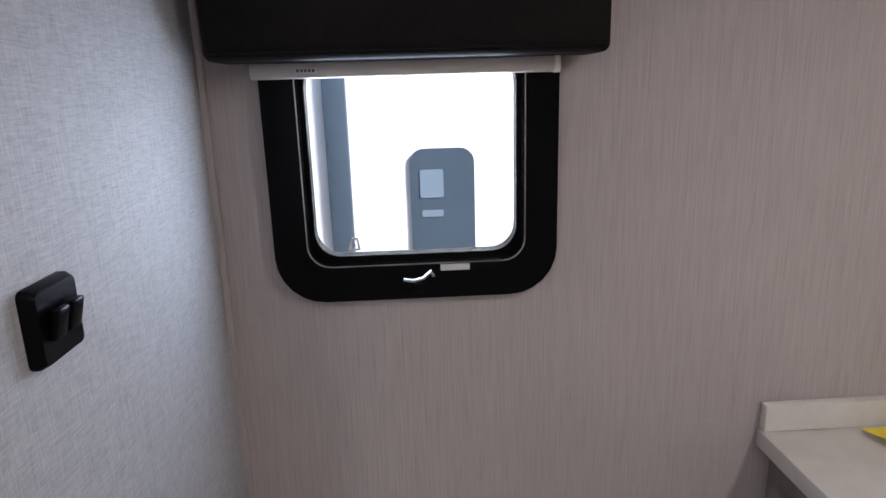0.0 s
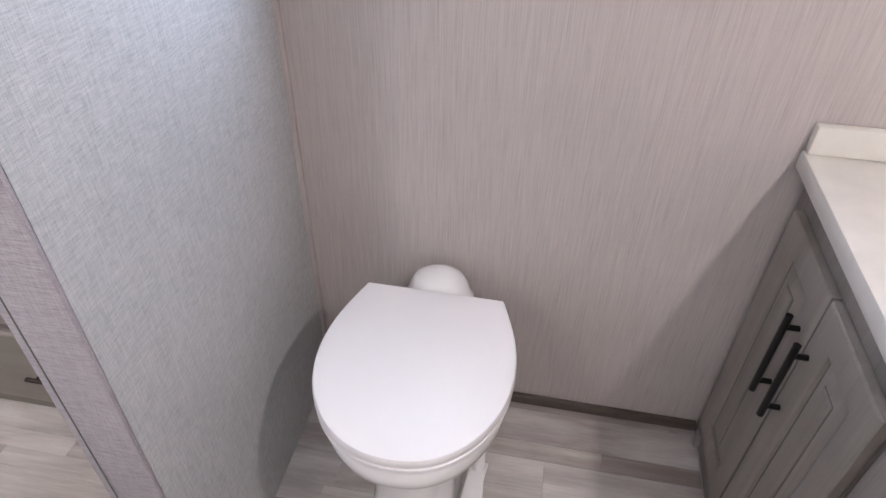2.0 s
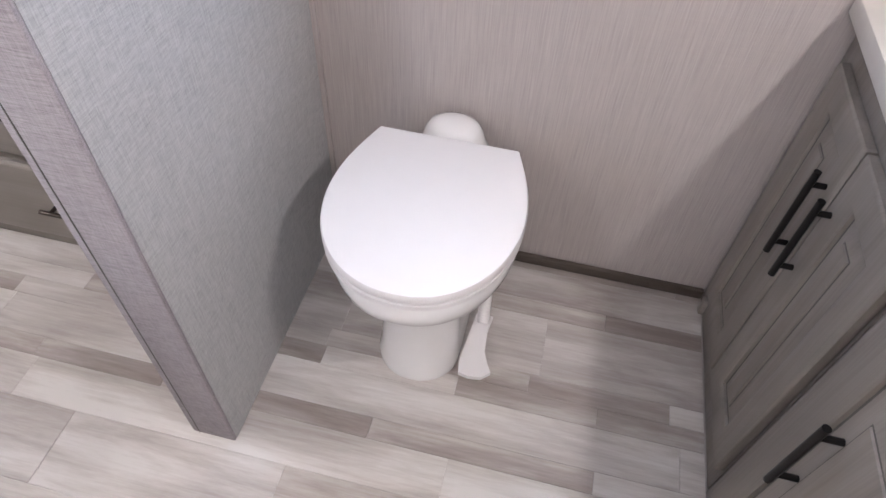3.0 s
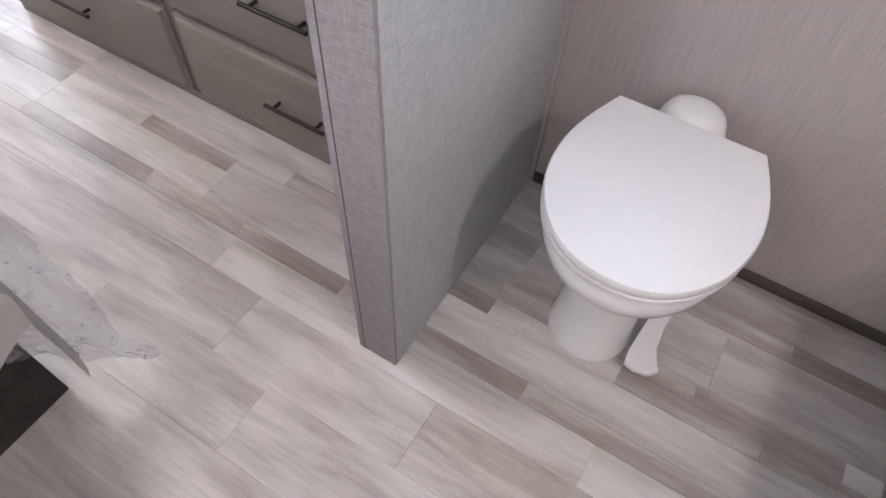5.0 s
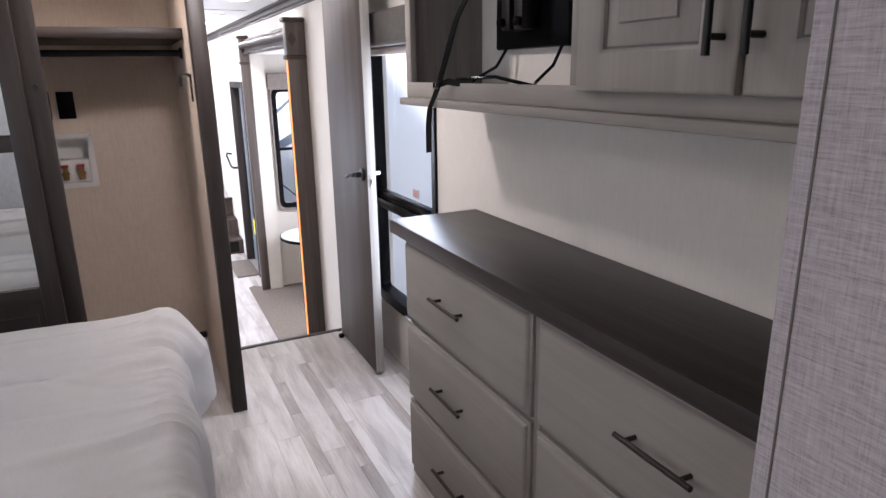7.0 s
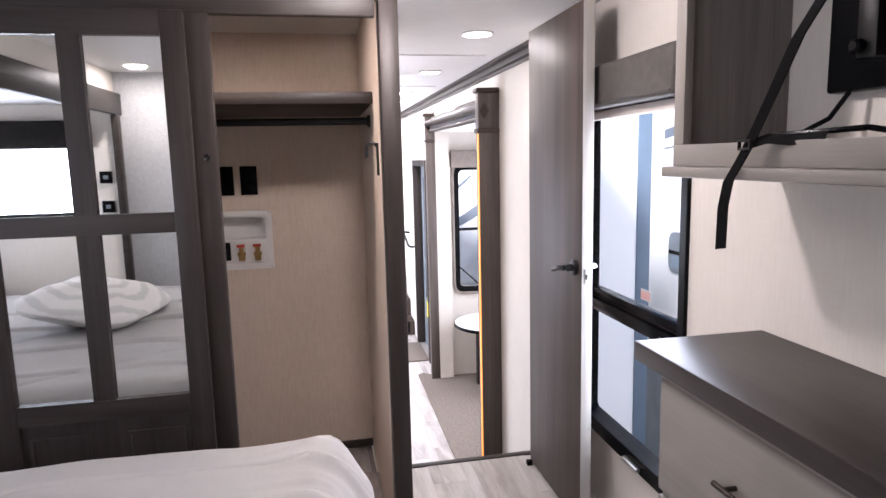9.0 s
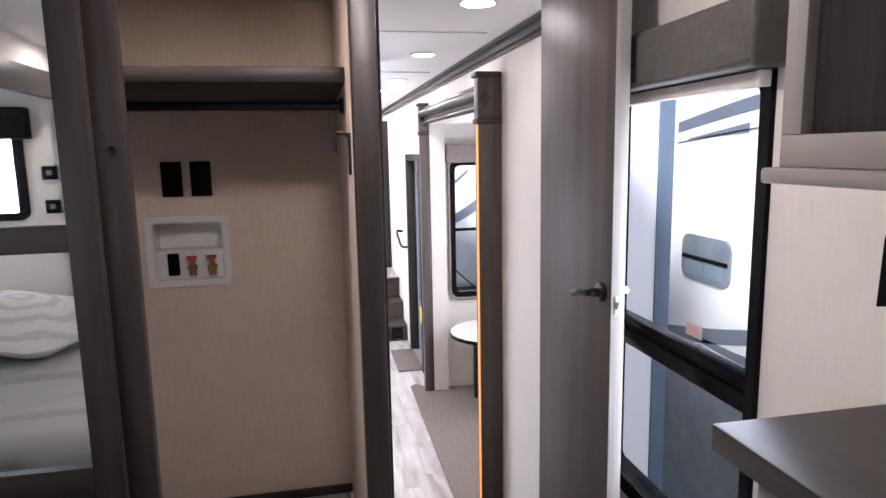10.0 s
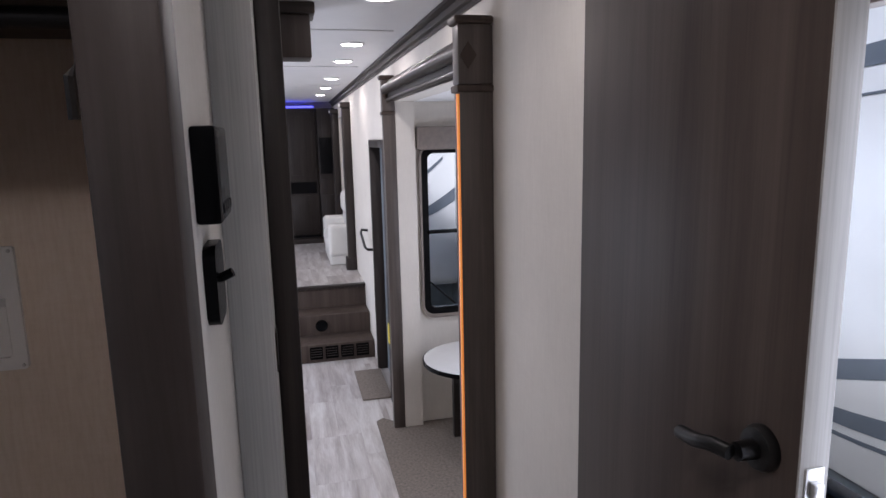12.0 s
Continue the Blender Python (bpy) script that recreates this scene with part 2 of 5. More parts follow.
M_VENT = plain("pale_blue_grey_vent", (0.17, 0.225, 0.28), 0.4, vary=0.05)
M_GRAVEL = plain("pale_gravel", (0.36, 0.33, 0.29), 0.95, vary=0.3, scale=30, grain=1.0)

# bedding: pale cotton with fine folds
for _m in (M_BLACK, M_LEATHER, M_LEATHER_T, M_STRAP):
    _m.node_tree.nodes["Principled BSDF"].inputs["Specular IOR Level"].default_value = 0.08
M_BED, _nt, _b = nodes_of("pale_grey_cotton")
_v = coords(_nt, (1, 1, 1))
_nt.links.new(ramp(_nt, tex(_nt, _v, 3, 4), [(0.3, (0.70, 0.67, 0.645)), (0.7, (0.76, 0.73, 0.71))]), _b.inputs["Base Color"])
_b.inputs["Roughness"].default_value = 0.9
bump(_nt, _b, tex(_nt, coords(_nt, (60, 90, 60)), 1.0, 4, 0.6, 0.5), 0.25, 0.003)
M_PILLOW, _nt, _b = nodes_of("grey_medallion_cotton")
_w = _nt.nodes.new("ShaderNodeTexWave")
_w.wave_type, _w.rings_direction = "RINGS", "Z"
_w.inputs["Scale"].default_value = 4.2
_w.inputs["Distortion"].default_value = 1.2
_w.inputs["Detail"].default_value = 3.0
_w.inputs["Detail Scale"].default_value = 6.0
_nt.links.new(coords(_nt, (1, 1, 1)), _w.inputs["Vector"])
_nt.links.new(ramp(_nt, _w.outputs["Fac"], [(0.5, (0.66, 0.64, 0.61)), (0.85, (0.50, 0.49, 0.47))]), _b.inputs["Base Color"])
_b.inputs["Roughness"].default_value = 0.9
M_WRAP = plain("clear_plastic_wrap", (0.62, 0.60, 0.68), 0.15, vary=0.2, scale=30, grain=0.8)
M_WRAP.node_tree.nodes["Principled BSDF"].inputs["Alpha"].default_value = 0.34

# ---- builders ----
ORIGIN = {}


def thing(name, place, label, category, group="", kind=""):
    ob = new(name)
    ob.location = place
    ORIGIN[ob.name] = Vector(place)
    return tagged(ob, label, category, group, kind)


def finish(bm, name, mat, smooth=False):
    bmesh.ops.recalc_face_normals(bm, faces=bm.faces)
    me = bpy.data.meshes.new(name)
    bm.to_mesh(me)
    bm.free()
    me.materials.append(mat)
    if smooth:
        me.polygons.foreach_set("use_smooth", [True] * len(me.polygons))
        me.set_sharp_from_angle(angle=radians(40))
    return me


def part(name, bm, mat, parent, label="", smooth=True):
    """One mesh under a thing or under a part; the bmesh is in world places."""
    root = parent if parent.parent is None else (parent.parent if parent.parent.parent is None else parent.parent.parent)
    o = ORIGIN.get(root.name, Vector((0, 0, 0)))
    bmesh.ops.translate(bm, vec=-o, verts=bm.verts)
    ob = new(name, finish(bm, name, mat, smooth))
    ob.parent = parent
    if label:
        tagged(ob, label)
    return ob


def solid(name, bm, mat, label="", category="", kind="", group="", smooth=True):
    ob = new(name, finish(bm, name, mat, smooth))
    return tagged(ob, label, category, group, kind)


def box(x0, y0, z0, x1, y1, z1, bevel=0.0, seg=2, bm=None):
    bm = bm or bmesh.new()
    m = Matrix.Translation(((x0 + x1) / 2, (y0 + y1) / 2, (z0 + z1) / 2)) @ Matrix.Diagonal((abs(x1 - x0), abs(y1 - y0), abs(z1 - z0), 1))
    r = bmesh.ops.create_cube(bm, size=1, matrix=m)
    if bevel:
        es = list({e for v in r["verts"] for e in v.link_edges})
        bmesh.ops.bevel(bm, geom=es, offset=bevel, segments=seg, affect="EDGES", profile=0.5)
    return bm


def boxes(*bb, bevel=0.0, seg=2):
    bm = bmesh.new()
    for b in bb:
        box(*b, bevel=bevel, seg=seg, bm=bm)
    return bm


def tube(points, r, seg=10, bm=None, caps=True):
    """A round bar along a line of points."""
    bm = bm or bmesh.new()
    pts = [Vector(p) for p in points]
    rings = []
    for i, p in enumerate(pts):
        d = (pts[min(i + 1, len(pts) - 1)] - pts[max(i - 1, 0)]).normalized()
        side = d.cross(Vector((0, 0, 1)) if abs(d.z) < 0.95 else Vector((1, 0, 0))).normalized()
        up = side.cross(d).normalized()
        rings.append([bm.verts.new(p + r * (math.cos(a) * side + math.sin(a) * up)) for a in (2 * math.pi * k / seg for k in range(seg))])
    for a, b in zip(rings, rings[1:]):
        for k in range(seg):
            bm.faces.new((a[k], a[(k + 1) % seg], b[(k + 1) % seg], b[k]))
    if caps:
        bm.faces.new(rings[0])
        bm.faces.new(rings[-1])
    return bm


def lathe(profile, center, seg=24, axis="z", bm=None):
    """A turned shape: (radius, height) pairs about an axis through center."""
    bm = bm or bmesh.new()
    c = Vector(center)
    rings = []
    for r, h in profile:
        ring = []
        for k in range(seg):
            a = 2 * math.pi * k / seg
            u, v = max(r, 1e-4) * math.cos(a), max(r, 1e-4) * math.sin(a)
            ring.append(bm.verts.new(c + Vector({"z": (u, v, h), "y": (u, h, v), "x": (h, u, v)}[axis])))
        rings.append(ring)
    for a, b in zip(rings, rings[1:]):
        for k in range(seg):
            bm.faces.new((a[k], a[(k + 1) % seg], b[(k + 1) % seg], b[k]))
    bm.faces.new(rings[0])
    bm.faces.new(rings[-1])
    return bm


def rounded(u0, v0, u1, v1, r, n=6):
    """Outline of a rectangle with rounded corners."""
    r = min(r, (u1 - u0) / 2 - 1e-4, (v1 - v0) / 2 - 1e-4)
    out = []
    for cx, cy, a0 in ((u1 - r, v1 - r, 0), (u0 + r, v1 - r, 90), (u0 + r, v0 + r, 180), (u1 - r, v0 + r, 270)):
        for k in range(n + 1):
            a = radians(a0 + 90 * k / n)
            out.append((cx + r * math.cos(a), cy + r * math.sin(a)))
    return out


def to3(axis, u, v, w):
    return {"y": (u, w, v), "x": (w, u, v), "z": (u, v, w)}[axis]


def slab(outline, axis, w0, w1, bm=None):
    """A flat plate of any outline, with thickness along an axis."""
    bm = bm or bmesh.new()
    a = [bm.verts.new(to3(axis, u, v, w0)) for u, v in outline]
    b = [bm.verts.new(to3(axis, u, v, w1)) for u, v in outline]
    bm.faces.new(a)
    bm.faces.new(b)
    n = len(a)
    for i in range(n):
        bm.faces.new((a[i], a[(i + 1) % n], b[(i + 1) % n], b[i]))
    return bm


def ring(outer, inner, axis, w0, w1, bm=None):
    """A frame between two outlines with equal counts of points."""
    bm = bm or bmesh.new()
    vs = [[bm.verts.new(to3(axis, u, v, w)) for u, v in o] for o, w in ((outer, w0), (outer, w1), (inner, w1), (inner, w0))]
    n = len(outer)
    for i in range(n):
        j = (i + 1) % n
        for a, b in ((0, 1), (1, 2), (2, 3), (3, 0)):
            bm.faces.new((vs[a][i], vs[a][j], vs[b][j], vs[b][i]))
    return bm


def wall_with_hole(x0, x1, z0, z1, y0, y1, holes):
    """A wall along x with rectangular holes (x0, x1, z0, z1), side by side."""
    bm = bmesh.new()
    at = x0
    for hx0, hx1, hz0, hz1 in sorted(holes):
        box(at, y0, z0, hx0, y1, z1, bm=bm)
        if hz0 > z0:
            box(hx0, y0, z0, hx1, y1, hz0, bm=bm)
        if hz1 < z1:
            box(hx0, y0, hz1, hx1, y1, z1, bm=bm)
        at = hx1
    box(at, y0, z0, x1, y1, z1, bm=bm)
    return bm


def bar_handle(parent, a, b, out, r=0.005, mat=None):
    """A bar pull from a to b, with two posts that run back along out."""
    a, b, out = Vector(a), Vector(b), Vector(out)
    bm = tube([a, b], r)
    for f in (0.14, 0.86):
        p = a.lerp(b, f)
        tube([p, p + out], r * 0.85, bm=bm)
    return part("handle", bm, mat or M_BLACK_METAL, parent, "black metal bar handle")

# ---- structure ----
CEIL = 1.80
WB, WR, WH = 1.66, 1.695, 1.735          # inner faces of the outer wall: bathroom, bedroom, living room
OUT = 1.80
LOW = -0.73                              # floor of the living room
DECK = -0.163                            # raised floor beyond it


def setting(name, bm, mat, label, category, smooth=False):
    return solid(name, bm, mat, label, category, "structure", smooth=smooth)


# outer wall, bathroom stretch, with its window hole
setting("wall_bathroom", wall_with_hole(0.09, 1.75, 0, CEIL, WB, WB + 0.045, [(0.262, 0.603, 1.10, 1.42)]), M_WALL_BATH, "taupe vertical-streaked wallpaper on the bathroom outer wall", "wall")
setting("wall_bedroom", wall_with_hole(-2.76, 0.08, 0, CEIL, WR, 1.745, [(-2.53, -1.86, 0.30, 1.43)]), M_WALL_CREAM, "cream textured panel wall behind the dresser", "wall")
setting("wall_living_side", wall_with_hole(-11.2, -2.76, LOW, CEIL, WH, 1.86, [(-10.24, -8.78, DECK, 1.55), (-7.05, -6.30, LOW, 1.20), (-5.80, -3.87, LOW, 1.50)]), M_WALL_CREAM, "cream side wall of the living room", "wall")
setting("wall_far_end", box(-11.3, -1.0, LOW, -11.2, 1.86, CEIL), M_WALL_CREAM, "cream wall at the far end", "wall")
setting("wall_living_left", wall_with_hole(-11.2, -2.76, LOW, CEIL, -0.95, -0.87, [(-7.6, -5.2, -0.1, 1.1), (-10.4, -8.6, 0.4, 1.3)]), M_WALL_CREAM, "cream opposite wall of the living room with windows", "wall")
setting("wall_bulkhead", box(-3.24, -0.95, LOW, -3.15, 0.914, CEIL), M_WALL_CREAM, "cream bulkhead between bedroom and living room", "wall")
setting("wall_hall_left", box(-3.24, 0.9145, LOW, -2.226, 0.935, CEIL), M_WALL_CREAM, "cream hall wall beside the closet", "wall")
setting("wall_bath_right", box(1.62, -0.95, 0, 1.70, WB, CEIL), M_WALL_BATH, "taupe wall behind the vanity", "wall")
setting("wall_bath_left_end", box(0.125, -0.95, 0, 1.62, -0.87, CEIL), M_WALL_CREAM, "plain cream wall closing the bathroom", "wall")
# Grey instead of cream: the wall's dimmer light is put into its colour.
setting("wall_bath_bedroom", box(0.035, -0.95, 0, 0.125, 0.22, CEIL), M_WALL_PART, "wall between bedroom and bathroom, greyed for dim light", "wall")
# bed slide-out: the bedroom's left side opens into it
setting("wall_slide_head", wall_with_hole(-2.11, 0.035, 0, 1.62, -1.62, -1.54, [(-1.6, -1.25, 0.95, 1.42), (-0.7, -0.35, 0.95, 1.42)]), M_WALL_CREAM, "cream head wall of the bed slide-out with two added windows", "wall")
setting("wall_slide_end_rear", boxes((-0.03, -1.54, 0, 0.033, -0.385, 1.02), (-0.03, -1.54, 1.40, 0.033, -0.385, 1.619), (-0.03, -1.54, 1.02, 0.033, -1.105, 1.40), (-0.03, -0.575, 1.02, 0.033, -0.385, 1.40)), M_WALL_CREAM, "cream end wall of the bed slide-out with a window", "wall")
setting("wall_slide_end_front", box(-2.17, -1.62, 0, -2.11, -0.87, 1.62), M_WALL_CREAM, "plain cream end wall of the bed slide-out", "wall")
setting("ceiling_slide", box(-2.17, -1.62, 1.62, 0.033, -0.43, 1.68), M_CEIL, "white ceiling of the bed slide-out", "ceiling")
setting("wall_slide_header", box(-2.11, -0.43, 1.62, 0.033, -0.381, CEIL), M_WALL_CREAM, "cream header above the bed slide-out", "wall")
setting("slide_fascia", boxes((-2.08, -0.38, 1.56, 0.03, -0.345, 1.68), (-0.075, -0.38, 0, -0.01, -0.345, 1.56), bevel=0.006), M_DARK_X, "dark wood fascia round the bed slide-out", "trim", True)
setting("wall_closet_left", box(-3.15, -0.95, 0, -2.17, -0.87, CEIL), M_WALL_CREAM, "plain cream wall closing the closet", "wall")

# partition between bedroom and bathroom
part_wall = setting("wall_partition", box(0.041, 1.049, 0, 0.121, WR, CEIL), M_WALL_PART, "grey linen-papered partition beside the toilet", "wall")
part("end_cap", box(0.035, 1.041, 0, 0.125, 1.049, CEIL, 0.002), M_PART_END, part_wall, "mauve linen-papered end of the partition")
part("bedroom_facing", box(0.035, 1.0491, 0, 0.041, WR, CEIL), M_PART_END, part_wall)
part("seam", box(0.0485, 1.0398, 0, 0.0498, 1.041, CEIL), M_VAN_GROOVE, part_wall)
part("bathroom_facing", box(0.121, 1.0491, 0, 0.125, WB - 0.012, CEIL), M_WALL_PART, part_wall)
part("corner_trim", box(0.121, WB - 0.012, 0, 0.134, WB, CEIL, 0.003), M_WALL_BATH, part_wall)

# floors and ceiling; planks follow at the end of the file
floor = setting("floor", boxes((-2.80, -0.95, -0.06, 1.70, 1.70, -0.003), (-3.07, -0.87, -0.06, -2.80, 0.90, -0.003), (-2.11, -1.62, -0.06, 0.033, -0.95, -0.003)), M_JOINT, "whitewashed grey vinyl plank floor", "floor")
floor_low = setting("floor_living", boxes((-11.2, -0.95, LOW - 0.06, -2.80, 1.86, LOW - 0.003), (-5.92, 1.86, LOW - 0.06, -3.82, 2.66, LOW - 0.003)), M_JOINT, "whitewashed grey plank floor of the living room", "floor")
setting("threshold", box(-2.825, 0.95, -0.02, -2.795, 1.70, 0.004, 0.003), M_DARK_Y, "thin dark strip at the hall doorway", "threshold", True)
setting("hall_steps", boxes((-3.10, 0.95, LOW, -2.83, 1.73, -0.19), (-3.40, 0.95, LOW, -3.10, 1.73, -0.37), (-3.70, 0.95, LOW, -3.40, 1.73, -0.55)), M_DARK_Y, "dark wood steps down to the living room", "steps")
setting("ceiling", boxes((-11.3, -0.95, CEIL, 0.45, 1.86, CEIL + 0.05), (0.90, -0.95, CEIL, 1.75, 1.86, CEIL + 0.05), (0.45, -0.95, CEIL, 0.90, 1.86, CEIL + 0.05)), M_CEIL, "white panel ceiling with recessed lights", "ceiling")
setting("ceiling_seam", boxes(*[(x, -0.9, CEIL - 0.006, x + 0.03, 1.6, CEIL - 0.001) for x in (-3.6, -5.0, -6.6, -8.2)]), M_CEIL, "thin white ceiling seams", "trim")


def crown(x0, x1, wy):
    prof = [(0, 0), (0, -0.065), (-0.012, -0.065), (-0.012, -0.05), (-0.028, -0.045), (-0.03, -0.02), (-0.055, -0.014), (-0.055, 0)]
    return slab([(wy + u, CEIL - 0.001 + v) for u, v in prof], "x", x0, x1)


setting("crown_moulding", crown(-11.1, -2.87, WH), M_DARK_X, "dark wood crown moulding along the ceiling", "moulding", True)
setting("baseboard", box(0.134, WB - 0.014, 0, 1.045, WB, 0.028, 0.004), M_BASE, "thin dark brown baseboard", "baseboard", True)

# hall doorway
d_frame = setting("door_frame", boxes((-2.838, 0.9352, 0, -2.74, 1.003, 1.78), (-2.85, 1.66, 0, -2.76, 1.694, 1.78), bevel=0.003), M_FRAME, "pale grey doorway frame with a striker plate", "door frame", True)
part("strike", box(-2.80, 1.002, 0.88, -2.77, 1.006, 0.95), M_BRONZE, d_frame)
setting("door_casing", box(-2.90, 0.972, LOW, -2.84, 1.045, CEIL, 0.004), M_DARK_V, "dark wood casing of the hall doorway", "casing", True)

# slide-out recess of the living room
setting("wall_dining_end", boxes((-5.92, WH, LOW, -5.86, 1.93, 1.50), (-5.92, 1.93, LOW, -5.86, 2.60, 0.10), (-5.92, 1.93, 1.18, -5.86, 2.60, 1.50), (-5.92, 2.45, 0.10, -5.86, 2.60, 1.18)), M_WALL_CREAM, "cream end wall of the dining slide-out with a window", "wall")
setting("wall_dining_back", wall_with_hole(-5.92, -3.80, LOW, 1.50, 2.60, 2.66, [(-5.3, -4.3, 0.2, 1.1)]), M_WALL_CREAM, "cream outer wall of the dining slide-out", "wall")
setting("wall_dining_near", box(-3.86, 1.86, LOW, -3.82, 2.60, 1.50), M_WALL_CREAM, "plain cream near wall of the dining slide-out", "wall")
ext = setting("wall_slide_outside", box(-3.82, 1.861, LOW - 0.3, -3.805, 2.585, 1.56), M_RV_WHITE, "white outer siding of the dining slide-out", "wall")
part("corner_trim", box(-3.83, 2.582, LOW - 0.3, -3.795, 2.67, 1.60, 0.006), M_RV_BLUE, ext, "blue-grey corner trim")
setting("ceiling_dining", box(-5.92, 1.86, 1.50, -3.82, 2.66, 1.55), M_CEIL, "white ceiling of the dining slide-out", "ceiling")
setting("carpet", slab([(-3.75, 1.53), (-3.75, 2.59), (-5.855, 2.59), (-5.855, WH), (-5.99, 1.60), (-5.95, 1.55)], "z", LOW + 0.001, LOW + 0.014), M_CARPET, "taupe carpet of the dining slide-out", "carpet")

# sofa slide-out beyond the deck
setting("wall_sofa_recess", boxes((-10.30, 1.86, DECK - 0.05, -10.24, 2.30, 1.60), (-8.78, 1.86, DECK - 0.05, -8.72, 2.30, 1.60), (-10.30, 2.30, DECK - 0.05, -8.72, 2.36, 1.60), (-10.24, 1.733, DECK - 0.05, -8.78, 2.30, DECK - 0.002), (-10.24, 1.86, 1.55, -8.78, 2.30, 1.60)), M_WALL_CREAM, "cream recess of the sofa slide-out", "wall")

# steps up to the far deck
setting("deck_steps", boxes((-7.65, 0.2, LOW, -7.35, 1.73, LOW + 0.165), (-7.95, 0.2, LOW, -7.65, 1.73, LOW + 0.355), (-8.0, 0.2, LOW, -7.95, 1.73, DECK - 0.02), bevel=0.004), M_DOOR, "grey wood steps up to the raised deck", "steps", True)
setting("deck_nosing", box(-8.0, 0.2, DECK - 0.022, -7.925, 1.733, DECK + 0.004, 0.003), M_DARK_Y, "dark edge strip of the raised deck", "trim", True)
deck = setting("floor_deck", box(-11.2, -0.87, LOW, -8.0, 1.733, DECK - 0.003), M_JOINT, "pale plank floor of the raised deck", "floor")


# ---- windows ----
def pane(parent, bm, mat=None):
    ob = part("pane", bm, mat or M_GLASS, parent)
    ob.visible_shadow = False
    return ob


def bath_window():
    w = thing("window_1", (0.43, WB, 1.05), "black-framed bathroom window with rounded corners", "window", kind="structure")
    out = rounded(0.212, 1.044, 0.653, 1.46, 0.075)
    part("frame", ring(out, rounded(0.266, 1.104, 0.599, 1.42, 0.035), "y", WB - 0.018, WB + 0.02), M_BLACK, w)
    part("gasket", ring(rounded(0.266, 1.104, 0.599, 1.42, 0.035), rounded(0.273, 1.112, 0.592, 1.414, 0.04), "y", WB + 0.004, WB + 0.03), M_BLACK, w)
    part("bead", ring(rounded(0.2625, 1.1005, 0.6025, 1.424, 0.035), rounded(0.2640, 1.102, 0.601, 1.4225, 0.035), "y", WB - 0.020, WB - 0.017), M_SATIN, w, "thin pale bead round the pane")
    part("jamb", ring(rounded(0.2625, 1.1005, 0.6025, 1.4195, 0.02), rounded(0.266, 1.104, 0.599, 1.416, 0.03), "y", WB + 0.021, WB + 0.05), M_BLACK, w)
    pane(w, box(0.268, WB + 0.031, 1.106, 0.597, WB + 0.035, 1.418))
    part("sticker", box(0.468, WB - 0.021, 1.089, 0.514, WB - 0.0182, 1.099), M_LABEL, w)
    crank = part("crank_hub", lathe([(0.011, 0), (0.011, -0.012), (0.007, -0.022)], (0.432, WB - 0.018, 1.068), 14, "y"), M_BLACK, w)
    part("crank_lever", tube([(0.41, WB - 0.04, 1.083), (0.424, WB - 0.044, 1.081), (0.44, WB - 0.044, 1.085), (0.452, WB - 0.04, 1.094), (0.456, WB - 0.038, 1.086)], 0.0028, 8), M_SATIN, crank, "bright bent crank lever")
    part("lock_tab", ring([(0.322, 1.117), (0.342, 1.117), (0.338, 1.137), (0.328, 1.137)], [(0.327, 1.119), (0.338, 1.119), (0.336, 1.134), (0.331, 1.134)], "y", WB + 0.02, WB + 0.025), M_WHITE_PL, w, "white plastic latch tab")


def bed_window():
    w = thing("window_2", (-2.14, WR, 0.30), "tall black-framed window with a sliding lower pane", "window", kind="structure")
    part("frame", ring(rounded(-2.56, 0.265, -1.846, 1.46, 0.03), rounded(-2.50, 0.315, -1.876, 1.41, 0.03), "y", WR - 0.012, WR + 0.03), M_BLACK, w)
    part("jamb", ring(rounded(-2.53, 0.30, -1.862, 1.43, 0.02), rounded(-2.52, 0.315, -1.872, 1.42, 0.02), "y", WR + 0.031, 1.75), M_BLACK, w)
    for z0, z1, y0 in ((0.725, 0.765, 0.0), (0.775, 0.80, 0.014)):
        part("rail", box(-2.505, WR - 0.010 + y0, z0, -1.862, WR + 0.028 + y0, z1, 0.003), M_BLACK, w)
    part("track", box(-2.505, WR + 0.012, 0.764, -1.862, WR + 0.02, 0.776), M_BRONZE, w)
    pane(w, box(-2.51, WR + 0.040, 0.79, -1.868, WR + 0.044, 1.415))
    pane(w, box(-2.51, WR + 0.020, 0.315, -1.868, WR + 0.024, 0.735))
    st = part("sticker", box(-2.17, WR + 0.036, 0.815, -2.105, WR + 0.0395, 0.85), M_LABEL, w, "faded pink warning sticker")
    part("print", boxes(*[(-2.165 + 0.011 * k, WR + 0.0345, 0.82, -2.158 + 0.011 * k, WR + 0.036, 0.845) for k in range(5)]), M_PINK, st)
    part("latch", box(-2.16, WR - 0.03, 0.272, -2.06, WR - 0.011, 0.288, 0.005), M_SATIN, w, "pale latch on the lower frame")


def small_window(name, axis, u0, u1, v0, v1, w0, w1, label, bar=True):
    w = thing(name, to3(axis, u0, v0, w0), label, "window", kind="structure")
    part("frame", ring(rounded(u0 - 0.03, v0 - 0.03, u1 + 0.03, v1 + 0.03, 0.05), rounded(u0 + 0.015, v0 + 0.015, u1 - 0.015, v1 - 0.015, 0.04), axis, w0, w1), M_BLACK, w)
    if bar:
        m = (v0 + v1) / 2
        part("rail", slab([(u0, m - 0.012), (u1, m - 0.012), (u1, m + 0.012), (u0, m + 0.012)], axis, w0 + (w1 - w0) * 0.3, w1), M_BLACK, w)
    c = w0 + (w1 - w0) * 0.6
    pane(w, slab([(u0, v0), (u1, v0), (u1, v1), (u0, v1)], axis, c, c + 0.004))
    return w


